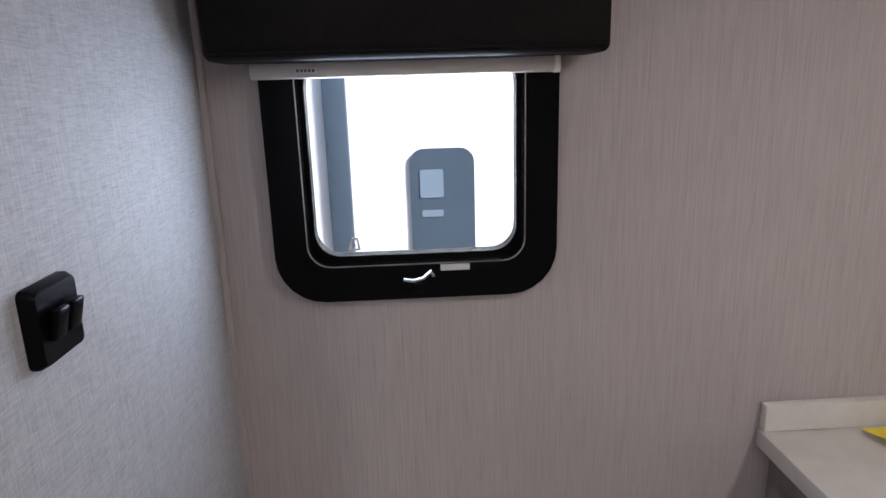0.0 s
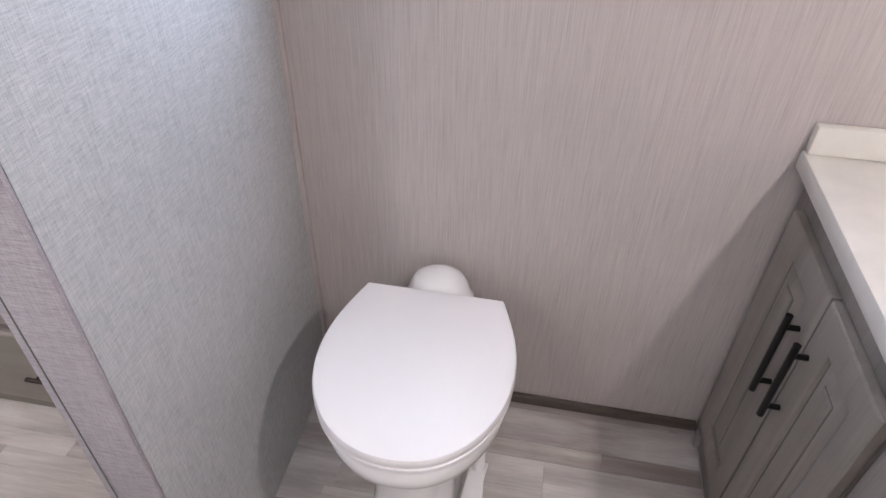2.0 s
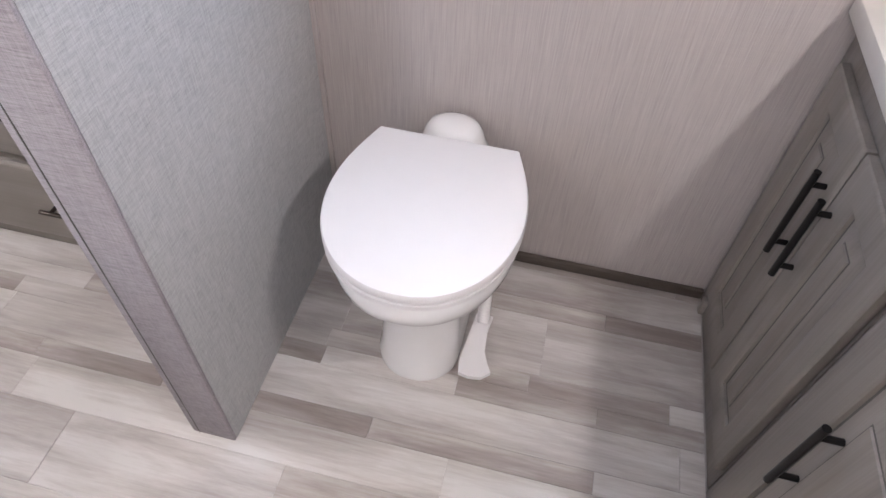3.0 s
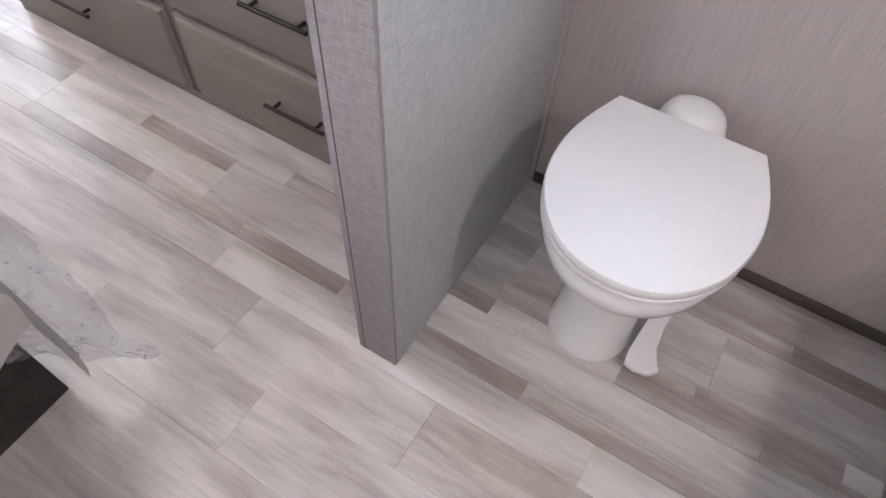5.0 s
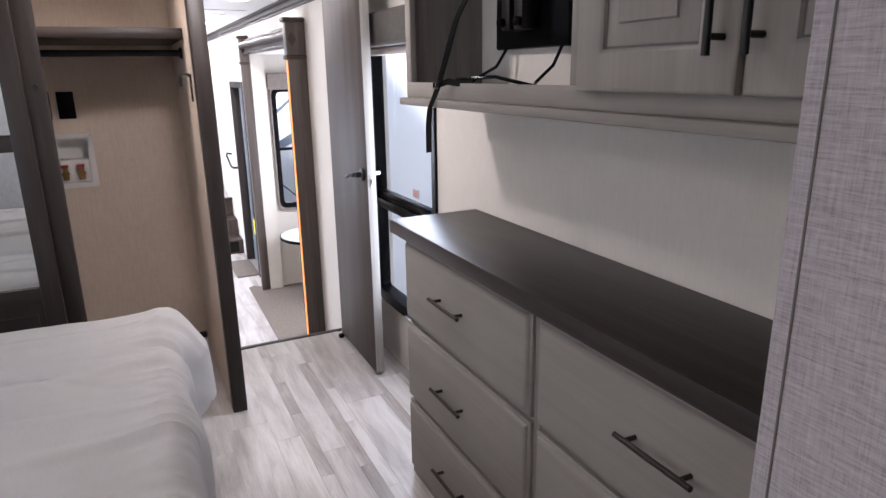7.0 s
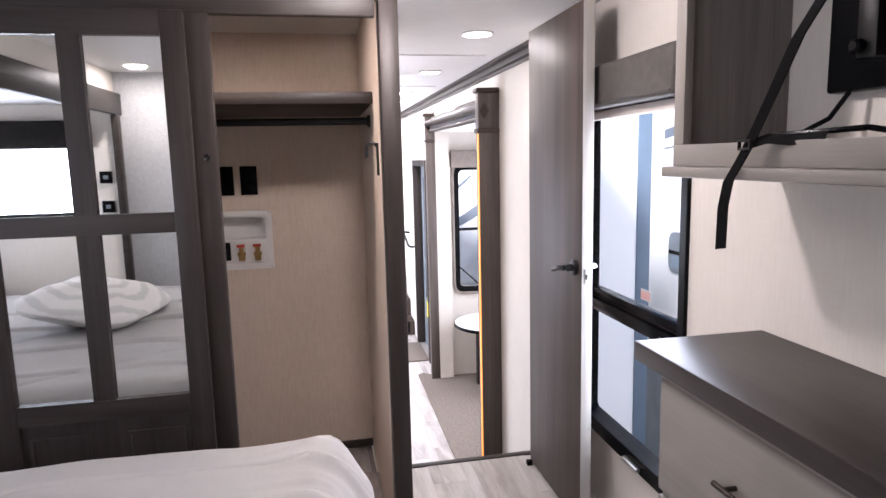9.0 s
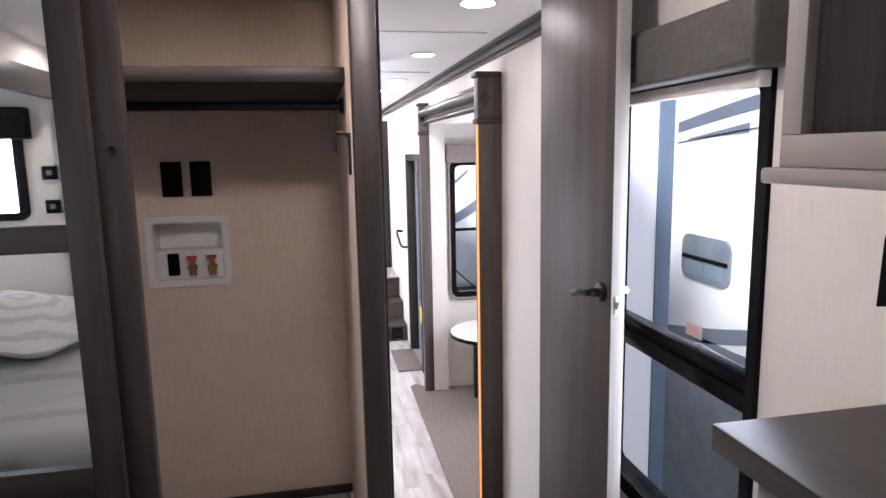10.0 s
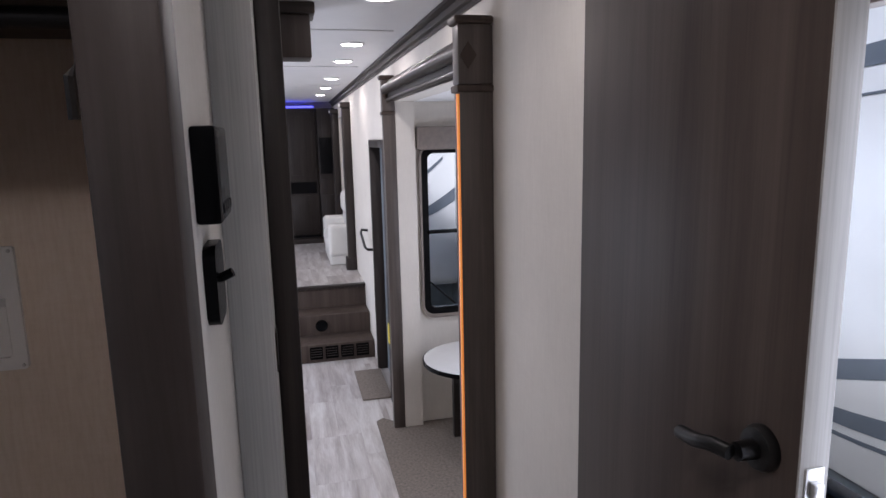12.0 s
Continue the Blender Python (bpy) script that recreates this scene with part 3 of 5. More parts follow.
bath_window()
bed_window()
small_window("window_3", "x", -1.105, -0.575, 1.02, 1.40, -0.045, 0.0, "black-framed window in the bed slide-out end")
# The two bed-head windows are unseen, added to let light onto the bed.
small_window("window_4", "y", -1.6, -1.25, 0.95, 1.42, -1.56, -1.53, "unseen black-framed window added at the bed head")
small_window("window_5", "y", -0.7, -0.35, 0.95, 1.42, -1.56, -1.53, "unseen black-framed window added at the bed head")
w6 = small_window("window_6", "x", 1.93, 2.45, 0.10, 1.18, -5.875, -5.835, "brown-framed dining window with a lower sash")
part("trim", ring(rounded(1.885, 0.045, 2.50, 1.22, 0.09), rounded(1.90, 0.07, 2.48, 1.21, 0.07), "x", -5.84, -5.825), M_PAD, w6, "padded taupe surround")
part("brace", tube([(-5.85, 1.94, 0.30), (-5.85, 2.12, 0.13)], 0.006), M_BLACK, w6)
small_window("window_7", "y", -7.6, -5.2, -0.1, 1.1, -0.90, -0.86, "wide window in the living room")
# Unseen window, added as an opening for the deck's fill light.
small_window("window_8", "y", -10.4, -8.6, 0.4, 1.3, -0.90, -0.86, "unseen window added above the raised deck")
# Unseen window, added to carry the dining recess's fill light.
small_window("window_9", "y", -5.3, -4.3, 0.2, 1.1, 2.585, 2.63, "unseen window added in the dining slide-out")


# ---- window dressings ----
def valance(name, x0, x1, z0, z1, y0, y1, mat, label):
    v = thing(name, ((x0 + x1) / 2, y1, z0), label, "valance")
    bm = box(x0, y0, z0, x1, y1, z1, 0.012, 3)
    part("padding", bm, mat, v)
    part("piping", tube([(x0 + 0.01, y0 - 0.001, z0 + 0.012), (x1 - 0.01, y0 - 0.001, z0 + 0.012)], 0.0025, 6), mat, v)


def shade(name, x0, x1, z0, z1, y0, y1, label):
    s = thing(name, ((x0 + x1) / 2, y1, z0), label, "window shade")
    part("cassette", box(x0, y0, z0, x1, y1, z1, 0.005, 2), M_SHADE, s)
    part("end_cap", box(x1 - 0.008, y0 - 0.001, z0 - 0.001, x1 + 0.002, y1, z1 + 0.001, 0.003), M_WHITE_PL, s)
    return s


valance("valance", 0.160, 0.705, 1.409, 1.70, 1.560, WB - 0.001, M_LEATHER, "dark brown padded valance over the bathroom window")
s1 = shade("roller_shade", 0.205, 0.648, 1.386, 1.409, 1.622, WB - 0.019, "beige roller shade cassette under the valance")
tag = part("tag", box(0.270, 1.6205, 1.393, 0.300, 1.622, 1.401), M_LABEL, s1)
part("tag_print", boxes(*[(0.272 + 0.0055 * k, 1.6195, 1.395, 0.2755 + 0.0055 * k, 1.6205, 1.399) for k in range(5)]), M_INK, tag)
valance("valance", -2.44, -1.803, 1.430, 1.562, 1.605, WR - 0.001, M_LEATHER_T, "taupe leatherette valance over the bedroom window")
shade("roller_shade", -2.43, -1.846, 1.398, 1.428, 1.655, WR - 0.013, "beige roller shade rolled up under the valance")
dv = thing("valance", (-5.80, 2.15, 1.19), "brown padded valance over the dining window", "valance")
part("padding", box(-5.855, 1.87, 1.19, -5.77, 2.55, 1.34, 0.01, 3), M_PAD, dv)
sv = thing("valance", (-0.06, -0.88, 1.41), "dark valance over the slide-out window", "valance")
part("padding", box(-0.10, -1.17, 1.38, -0.031, -0.50, 1.53, 0.01, 3), M_LEATHER, sv)


# ---- ceiling lights ----
def downlight(place, group="row of ceiling lights"):
    x, y = place
    d = thing("ceiling_light", (x, y, CEIL), "round white recessed ceiling light, lit", "ceiling light", group)
    part("trim_ring", lathe([(0.068, 0), (0.068, -0.004), (0.061, -0.009), (0.057, -0.004), (0.057, 0)], (x, y, CEIL - 0.0005), 28), M_WHITE_PL, d)
    part("lens", lathe([(0.057, -0.004), (0.050, -0.0095), (0.025, -0.012), (0.0, -0.0125)], (x, y, CEIL - 0.0005), 28), M_LAMP, d)
    return d


first = downlight((-3.0, 1.41))
# The three lights at y -0.2 are unseen, added to brighten the living room.
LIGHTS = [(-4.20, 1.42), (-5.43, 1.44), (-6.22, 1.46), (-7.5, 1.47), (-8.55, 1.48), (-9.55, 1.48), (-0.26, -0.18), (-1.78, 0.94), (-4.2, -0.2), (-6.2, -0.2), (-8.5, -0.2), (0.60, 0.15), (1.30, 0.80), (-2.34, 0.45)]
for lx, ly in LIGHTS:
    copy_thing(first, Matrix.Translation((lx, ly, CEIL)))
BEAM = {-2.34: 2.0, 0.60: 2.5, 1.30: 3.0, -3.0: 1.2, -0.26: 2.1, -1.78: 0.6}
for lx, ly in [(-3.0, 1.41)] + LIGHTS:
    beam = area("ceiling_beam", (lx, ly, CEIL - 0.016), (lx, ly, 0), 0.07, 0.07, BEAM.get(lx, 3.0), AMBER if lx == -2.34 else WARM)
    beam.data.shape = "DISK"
# the domed light over the walkway throws wide
walkway = new("ceiling_beam", bpy.data.lights.new("ceiling_beam", "POINT"))
walkway.data.energy, walkway.data.color, walkway.data.shadow_soft_size = 9.2, WARM, 0.03
walkway.location = (-1.78, 0.94, CEIL - 0.05)

# daylight that enters by the openings, real and added
area("bath_window_daylight", (0.432, WB - 0.0215, 1.255), (0.432, 0, 1.255), 0.30, 0.26, 1.7, (0.72, 0.85, 1.0))
area("slide_end_daylight", (-0.05, -0.84, 1.21), (-2, -0.84, 1.21), 0.5, 0.36, 4.5, DAY)
# Lamps of the two added bed-head windows, to brighten the bed.
for hx in (-1.425, -0.525):
    area("added_head_light", (hx, -1.525, 1.18), (hx, 0.6, 1.18), 0.32, 0.44, 2.8, DAY)
area("bed_window_daylight", (-2.17, WR - 0.014, 0.87), (-2.17, 0, 0.87), 0.5, 1.0, 8, DAY)
area("living_daylight", (-6.4, -0.85, 0.5), (-6.4, 1.5, 0.5), 2.2, 1.1, 82, DAY)
# Added fill for the raised deck, set in the unseen window.
area("added_deck_light", (-9.5, -0.85, 0.85), (-9.5, 1.5, 0.85), 1.7, 0.85, 25, DAY)
# Added fill for the dining slide-out, at its unseen back window.
area("added_dining_light", (-4.8, 2.57, 0.65), (-4.8, 1.5, 0.65), 0.95, 0.85, 20, DAY)


# ---- bathroom things ----
def lid_outline(cx, half, y_back, y_front, corner, n=20):
    """The outline of a closed seat: straight back, sides bulging into a round front."""
    y_wide = y_back - 0.45 * (y_back - y_front)
    right = []
    for k in range(8):
        f = k / 8
        right.append((corner + (half - corner) * math.sin(math.pi / 2 * f), y_back + (y_wide - y_back) * f))
    for k in range(n + 1):
        a = math.pi / 2 * k / n
        right.append((half * math.cos(a) ** 0.92, y_wide - (y_wide - y_front) * math.sin(a)))
    left = [(-u, v) for u, v in reversed(right[:-1])]
    return [(cx + u, v) for u, v in right + left]


def loft(outlines):
    """A skin through closed outlines of equal counts at rising heights: [(outline, z)]."""
    bm = bmesh.new()
    rows = [[bm.verts.new((u, v, z)) for u, v in o] for o, z in outlines]
    n = len(rows[0])
    for a, b in zip(rows, rows[1:]):
        for i in range(n):
            bm.faces.new((a[i], a[(i + 1) % n], b[(i + 1) % n], b[i]))
    bm.faces.new(rows[0])
    bm.faces.new(rows[-1])
    return bm


def shrink(o, f, cx, cy):
    return [(cx + (u - cx) * f, cy + (v - cy) * f) for u, v in o]


def toilet():
    t = thing("toilet", (0.432, 1.40, 0), "white toilet with its lid closed, against the taupe wall", "toilet")
    o = lid_outline(0.428, 0.1745, 1.532, 1.154, 0.1345)
    c = (0.432, 1.36)
    lid = part("lid", loft([(shrink(o, 0.985, *c), 0.432), (o, 0.437), (o, 0.447), (shrink(o, 0.985, *c), 0.452), (shrink(o, 0.9, *c), 0.4545)]), M_LID, t, "closed white lid")
    for hx in (0.352, 0.512):
        part("hinge", box(hx - 0.012, 1.515, 0.425, hx + 0.012, 1.538, 0.441, 0.005, 3), M_LID, lid)
    part("seat", loft([(shrink(o, 0.97, *c), 0.414), (shrink(o, 0.995, *c), 0.418), (shrink(o, 0.995, *c), 0.428), (shrink(o, 0.97, *c), 0.4315)]), M_LID, t)
    oo = lid_outline(0.429, 0.171, 1.572, 1.158, 0.138)
    part("bowl", loft([(shrink(oo, 0.56, 0.43, 1.43), 0.20), (shrink(oo, 0.66, 0.43, 1.42), 0.26), (shrink(oo, 0.86, 0.43, 1.40), 0.325), (shrink(oo, 0.985, 0.432, 1.37), 0.365), (shrink(oo, 1.0, *c), 0.385), (shrink(oo, 0.995, *c), 0.402), (shrink(oo, 0.96, *c), 0.412)]), M_CERAMIC, t)
    foot = rounded(0.335, 1.262, 0.515, 1.60, 0.085, 8)
    part("pedestal", loft([(foot, 0.0), (foot, 0.02), (shrink(foot, 0.93, 0.425, 1.42), 0.05), (shrink(foot, 0.90, 0.425, 1.42), 0.19), (shrink(foot, 1.0, 0.425, 1.43), 0.25)]), M_CERAMIC, t)
    # water inlet housing behind the lid
    hump = []
    for k in range(24):
        a = 2 * math.pi * k / 24
        hump.append((0.425 + 0.062 * math.cos(a), 1.596 + 0.05 * math.sin(a)))
    part("rear_housing", loft([(shrink(hump, 1.25, 0.425, 1.60), 0.34), (shrink(hump, 1.18, 0.425, 1.60), 0.385), (shrink(hump, 1.02, 0.425, 1.594), 0.402), (shrink(hump, 0.94, 0.425, 1.594), 0.420), (shrink(hump, 0.80, 0.425, 1.594), 0.433), (shrink(hump, 0.55, 0.425, 1.594), 0.440), (shrink(hump, 0.2, 0.425, 1.594), 0.443)]), M_CERAMIC, t, "rounded white housing behind the lid")
    ped = [(0.532, 1.44), (0.524, 1.36), (0.520, 1.31), (0.524, 1.284), (0.545, 1.279), (0.573, 1.283), (0.590, 1.300), (0.580, 1.318), (0.569, 1.345), (0.565, 1.40), (0.570, 1.44)]
    bm = slab(ped, "z", 0.028, 0.040)
    part("flush_pedal", bm, M_LID, t, "white plastic flush pedal")
    part("pedal_arm", tube([(0.55, 1.42, 0.034), (0.545, 1.47, 0.06), (0.53, 1.52, 0.12)], 0.014, 10), M_LID, t)


def switch_plate():
    s = thing("light_switch", (0.125, 1.184, 1.165), "black double rocker switch plate on grey wallpaper", "light switch")
    out = rounded(1.151, 1.163, 1.217, 1.229, 0.006, 3)
    bm = bmesh.new()
    rows = [[bm.verts.new((w, u, v)) for u, v in o] for o, w in ((out, 0.1252), (out, 0.131), (shrink(out, 0.9, 1.184, 1.196), 0.1375))]
    n = len(out)
    for a, b in zip(rows, rows[1:]):
        for i in range(n):
            bm.faces.new((a[i], a[(i + 1) % n], b[(i + 1) % n], b[i]))
    bm.faces.new(rows[-1])
    bm.faces.new(rows[0])
    part("plate", bm, M_BLACK, s)
    for y0 in (1.163, 1.187):
        bm = box(0.137, y0, 1.184, 0.143, y0 + 0.018, 1.210, 0.002)
        for v in bm.verts:
            if v.co.z > 1.2:
                v.co.x += 0.0055
        part("rocker", bm, M_BLACK, s)


def raised_door(parent, face, u0, u1, z0, z1, axis, sign, mat, line=None):
    """A framed cabinet door with a sunk field and a raised panel. face: plane of its back; sign: the way it faces."""
    line = line or M_VAN_GROOVE
    r = 0.062 if u1 - u0 > 0.25 else 0.050
    deep, rim = face + 0.008 * sign, face + 0.018 * sign

    def rect(inset):
        return [(u0 + inset, z0 + inset), (u1 - inset, z0 + inset), (u1 - inset, z1 - inset), (u0 + inset, z1 - inset)]

    def skin(rows, last=True):
        bm = bmesh.new()
        vs = [[bm.verts.new(to3(axis, u, v, w)) for u, v in o] for o, w in rows]
        for p, q in zip(vs, vs[1:]):
            for i in range(4):
                bm.faces.new((p[i], p[(i + 1) % 4], q[(i + 1) % 4], q[i]))
        bm.faces.new(vs[0])
        if last:
            bm.faces.new(vs[-1])
        return bm

    d = part("door", skin([(rect(0), face), (rect(0), rim - 0.004 * sign), (rect(0.003), rim - 0.001 * sign), (rect(0.007), rim), (rect(r), rim), (rect(r + 0.004), rim - 0.003 * sign), (rect(r + 0.007), rim - 0.004 * sign), (rect(r + 0.009), deep)]), mat, parent)
    part("groove", ring(rect(r + 0.0088), rect(r + 0.0125), axis, deep - 0.001 * sign, deep + 0.0006 * sign), line, d, "dark glaze line")
    k = min(0.036, (u1 - u0) / 2 - r - 0.03)
    part("raised_panel", skin([(rect(r + 0.012), deep - 0.001 * sign), (rect(r + 0.013), deep + 0.001 * sign), (rect(r + 0.012 + k), deep + 0.007 * sign), (rect(r + 0.014 + k), deep + 0.010 * sign)]), mat, d)
    part("panel_line", ring(rect(r + 0.0105 + k), rect(r + 0.0125 + k), axis, deep + 0.005 * sign, deep + 0.0075 * sign), line, d, "dark glaze line")
    return d


def slab_box(axis, u0, u1, v0, v1, w0, w1, bevel):
    a, b = to3(axis, u0, v0, w0), to3(axis, u1, v1, w1)
    lo, hi = [min(p, q) for p, q in zip(a, b)], [max(p, q) for p, q in zip(a, b)]
    return box(*lo, *hi, bevel)


def vanity():
    v = thing("vanity_cabinet", (1.30, 1.42, 0), "grey glazed wooden vanity with two raised-panel doors", "cabinet")
    part("body", boxes((1.048, 1.178, 0.0, 1.60, WB - 0.002, 0.735), bevel=0.002), M_VAN, v)
    part("toe_block", box(1.036, 1.60, 0.0, 1.05, 1.62, 0.05, 0.003), M_VAN, v)
    d1 = raised_door(v, 1.047, 1.398, 1.618, 0.085, 0.676, "x", -1, M_VAN)
    d2 = raised_door(v, 1.047, 1.182, 1.392, 0.085, 0.676, "x", -1, M_VAN)
    bar_handle(d1, (1.006, 1.428, 0.425), (1.006, 1.428, 0.605), (0.024, 0, 0), 0.006)
    bar_handle(d2, (1.006, 1.370, 0.432), (1.006, 1.370, 0.60), (0.024, 0, 0), 0.006)
    u = thing("vanity_cabinet", (1.30, 0.85, 0), "grey glazed wooden vanity unit beside the sink", "cabinet")
    part("body", box(1.046, 0.30, 0.0, 1.60, 1.174, 0.735, 0.002), M_VAN, u)
    d3 = raised_door(u, 1.045, 0.78, 1.150, 0.075, 0.680, "x", -1, M_VAN)
    bar_handle(d3, (0.998, 1.045, 0.37), (0.998, 1.045, 0.535), (0.03, 0, 0), 0.006)
    top = thing("countertop", (1.31, 0.98, 0.735), "pale stone-look bathroom countertop with a low backsplash", "countertop")
    part("slab", box(1.018, 0.28, 0.736, 1.618, WB - 0.002, 0.770, 0.005, 2), M_STONE, top)
    part("backsplash", box(1.022, WB - 0.022, 0.7702, 1.618, WB - 0.002, 0.821, 0.004, 2), M_STONE, top)
    n = thing("paper_notice", (1.30, 1.55, 0.772), "yellow paper notice lying on the counter", "paper")
    bm = slab([(1.175, 1.61), (1.36, 1.635), (1.39, 1.50), (1.20, 1.565)], "z", 0.7715, 0.7728)
    for vt in bm.verts:
        if vt.co.x < 1.24:
            vt.co.z += 0.012
    part("sheet", bm, M_YELLOW, n)
    fc = thing("sink_basin", (1.30, 1.25, 0.771), "white oval sink rim set in the counter", "sink")
    part("rim", ring([(1.315 + 0.20 * math.cos(radians(15 * k)), 1.24 + 0.20 * math.sin(radians(15 * k))) for k in range(24)], [(1.315 + 0.185 * math.cos(radians(15 * k)), 1.24 + 0.185 * math.sin(radians(15 * k))) for k in range(24)], "z", 0.7705, 0.778), M_CERAMIC, fc)
    part("basin", slab([(1.315 + 0.185 * math.cos(radians(15 * k)), 1.24 + 0.185 * math.sin(radians(15 * k))) for k in range(24)], "z", 0.7703, 0.7715), M_CERAMIC, fc)


toilet()
switch_plate()
vanity()


# ---- bedroom things ----
def drawer_front(x0, x1, z0, z1, back):
    """A drawer front with a routed step and a softly bevelled field."""
    steps = ((0.0, 0.0), (0.0, 0.0105), (0.003, 0.0125), (0.008, 0.0125), (0.010, 0.0165), (0.015, 0.0205), (0.020, 0.0215))
    bm = bmesh.new()
    rows = []
    for inset, out in steps:
        a, b, c, e = x0 + inset, x1 - inset, z0 + inset, z1 - inset
        rows.append([bm.verts.new((x, back - out, z)) for x, z in ((a, c), (b, c), (b, e), (a, e))])
    for p, q in zip(rows, rows[1:]):
        for i in range(4):
            bm.faces.new((p[i], p[(i + 1) % 4], q[(i + 1) % 4], q[i]))
    bm.faces.new(rows[0])
    bm.faces.new(rows[-1])
    return bm


def dresser():
    d = thing("dresser", (-0.72, 1.55, 0), "low greywash six-drawer dresser along the cream wall", "dresser")
    part("body", box(-1.478, 1.416, 0, 0.031, WR - 0.002, 0.842, 0.002), M_GREY_V, d)
    part("base_strip", box(-1.480, 1.409, 0, 0.031, 1.416, 0.028, 0.002), M_GREY_X, d)
    for x0, x1, hx0, hx1 in ((-1.474, -0.772, -1.236, -1.060), (-0.745, -0.030, -0.462, -0.290)):
        for z0, z1, hz in ((0.575, 0.830, 0.715), (0.298, 0.560, 0.436), (0.032, 0.284, 0.164)):
            dr = part("drawer", drawer_front(x0, x1, z0, z1, 1.4155), M_GREY_X, d)
            bar_handle(dr, (hx0, 1.368, hz), (hx1, 1.368, hz), (0, 0.027, 0), 0.0055, M_BRONZE)
    part("stile", box(-0.7715, 1.4125, 0.03, -0.7455, 1.4158, 0.84), M_GREY_V, d)
    part("top", box(-1.547, 1.379, 0.840, 0.033, WR - 0.001, 0.882, 0.004, 2), M_TOP, d, "dark brown laminate top")


def wall_cabinet():
    c = thing("wall_cabinet", (-0.75, 1.57, 1.24), "greywash wall cabinet with an open niche and panelled doors", "cabinet")
    x0, x1, yf, yb, z0, z1 = -1.515, 0.033, 1.440, WR - 0.002, 1.262, CEIL - 0.002
    part("bottom_board", box(x0, yf + 0.018, 1.2575, x1, yb, z0 + 0.015), M_GREY_X, c)
    part("ledge", box(x0 - 0.008, yf - 0.022, 1.236, x1, yb, 1.257, 0.004), M_GREY_X, c, "greywash ledge under the cabinet")
    part("side_panel", box(x0, yf + 0.018, z0 + 0.015, x0 + 0.016, yb, z1), M_GREY_V, c)
    part("niche_side", box(x0 + 0.0162, yf + 0.019, z0 + 0.016, x0 + 0.020, yb - 0.006, z1), M_NICHE, c, "grey-brown inner side of the niche")
    part("niche_back", box(x0 + 0.016, yb - 0.005, z0 + 0.015, -0.715, yb, z1), M_WALL_CREAM, c, "cream back panel of the niche")
    part("divider", box(-0.715, yf + 0.018, z0 + 0.015, -0.70, yb, z1), M_GREY_V, c)
    part("rail", box(x0, yf, 1.2575, x1, yf + 0.018, 1.300, 0.002), M_GREY_X, c)
    part("stile", box(x0, yf, 1.300, x0 + 0.036, yf + 0.018, z1, 0.002), M_GREY_V, c)
    part("stile", box(-0.722, yf, 1.300, -0.680, yf + 0.018, z1, 0.002), M_GREY_V, c)
    part("stile", box(-0.349, yf, 1.300, -0.307, yf + 0.018, z1, 0.002), M_GREY_V, c)
    part("top_rail", box(x0, yf, 1.755, x1, yf + 0.018, z1 + 0.001, 0.002), M_GREY_X, c)
    d1 = raised_door(c, yf - 0.001, -0.682, -0.335, 1.292, 1.762, "y", -1, M_GREY_V)
    d2 = raised_door(c, yf - 0.001, -0.321, 0.020, 1.292, 1.762, "y", -1, M_GREY_V)
    bar_handle(d1, (-0.359, yf - 0.050, 1.345), (-0.359, yf - 0.050, 1.52), (0, 0.032, 0), 0.006)
    bar_handle(d2, (-0.297, yf - 0.050, 1.345), (-0.297, yf - 0.050, 1.52), (0, 0.032, 0), 0.006)


def niche_things():
    m = thing("television_mount", (-1.19, WR - 0.01, 1.385), "black metal television mount plate on the niche back", "tv mount")
    part("plate", box(-1.36, 1.655, 1.385, -1.02, 1.6875, 1.70, 0.006), M_BLACK, m)
    part("arm", boxes((-1.24, 1.60, 1.43, -1.20, 1.655, 1.66), (-1.18, 1.60, 1.43, -1.14, 1.655, 1.66), (-1.24, 1.595, 1.53, -1.14, 1.612, 1.57), bevel=0.004), M_BLACK_METAL, m)
    for x in (-1.23, -1.15):
        part("knob", lathe([(0.012, 0), (0.012, -0.012), (0.008, -0.016)], (x, 1.60, 1.45), 14, "y"), M_BLACK, m)
    c1 = thing("cable", (-1.2, 1.6, 1.28), "dark cable lying in the open niche", "cable")
    part("wire", tube([(-1.31, 1.66, 1.385), (-1.33, 1.64, 1.34), (-1.37, 1.58, 1.30), (-1.34, 1.50, 1.292), (-1.24, 1.47, 1.31), (-1.10, 1.50, 1.315), (-1.0, 1.56, 1.29), (-0.92, 1.60, 1.284)], 0.0045, 8), M_BLACK, c1)
    c2 = thing("cable", (-1.1, 1.6, 1.28), "dark cable hanging from the mount plate", "cable")
    part("wire", tube([(-1.05, 1.66, 1.385), (-1.07, 1.65, 1.34), (-1.10, 1.62, 1.30), (-1.05, 1.58, 1.285), (-0.98, 1.55, 1.285)], 0.0045, 8), M_BLACK, c2)
    part("connector", box(-1.0, 1.535, 1.279, -0.955, 1.56, 1.296, 0.004), M_BLACK, c2)


def ribbon(points, width_dir, w, t):
    """A flat strap along points."""
    bm = bmesh.new()
    wd = Vector(width_dir).normalized() * w / 2
    pts = [Vector(p) for p in points]
    rows = []
    for i, p in enumerate(pts):
        d = (pts[min(i + 1, len(pts) - 1)] - pts[max(i - 1, 0)]).normalized()
        nn = d.cross(wd).normalized() * t / 2
        rows.append([bm.verts.new(p + a) for a in (wd + nn, wd - nn, -wd - nn, -wd + nn)])
    for a, b in zip(rows, rows[1:]):
        for i in range(4):
            bm.faces.new((a[i], a[(i + 1) % 4], b[(i + 1) % 4], b[i]))
    bm.faces.new(rows[0])
    bm.faces.new(rows[-1])
    return bm


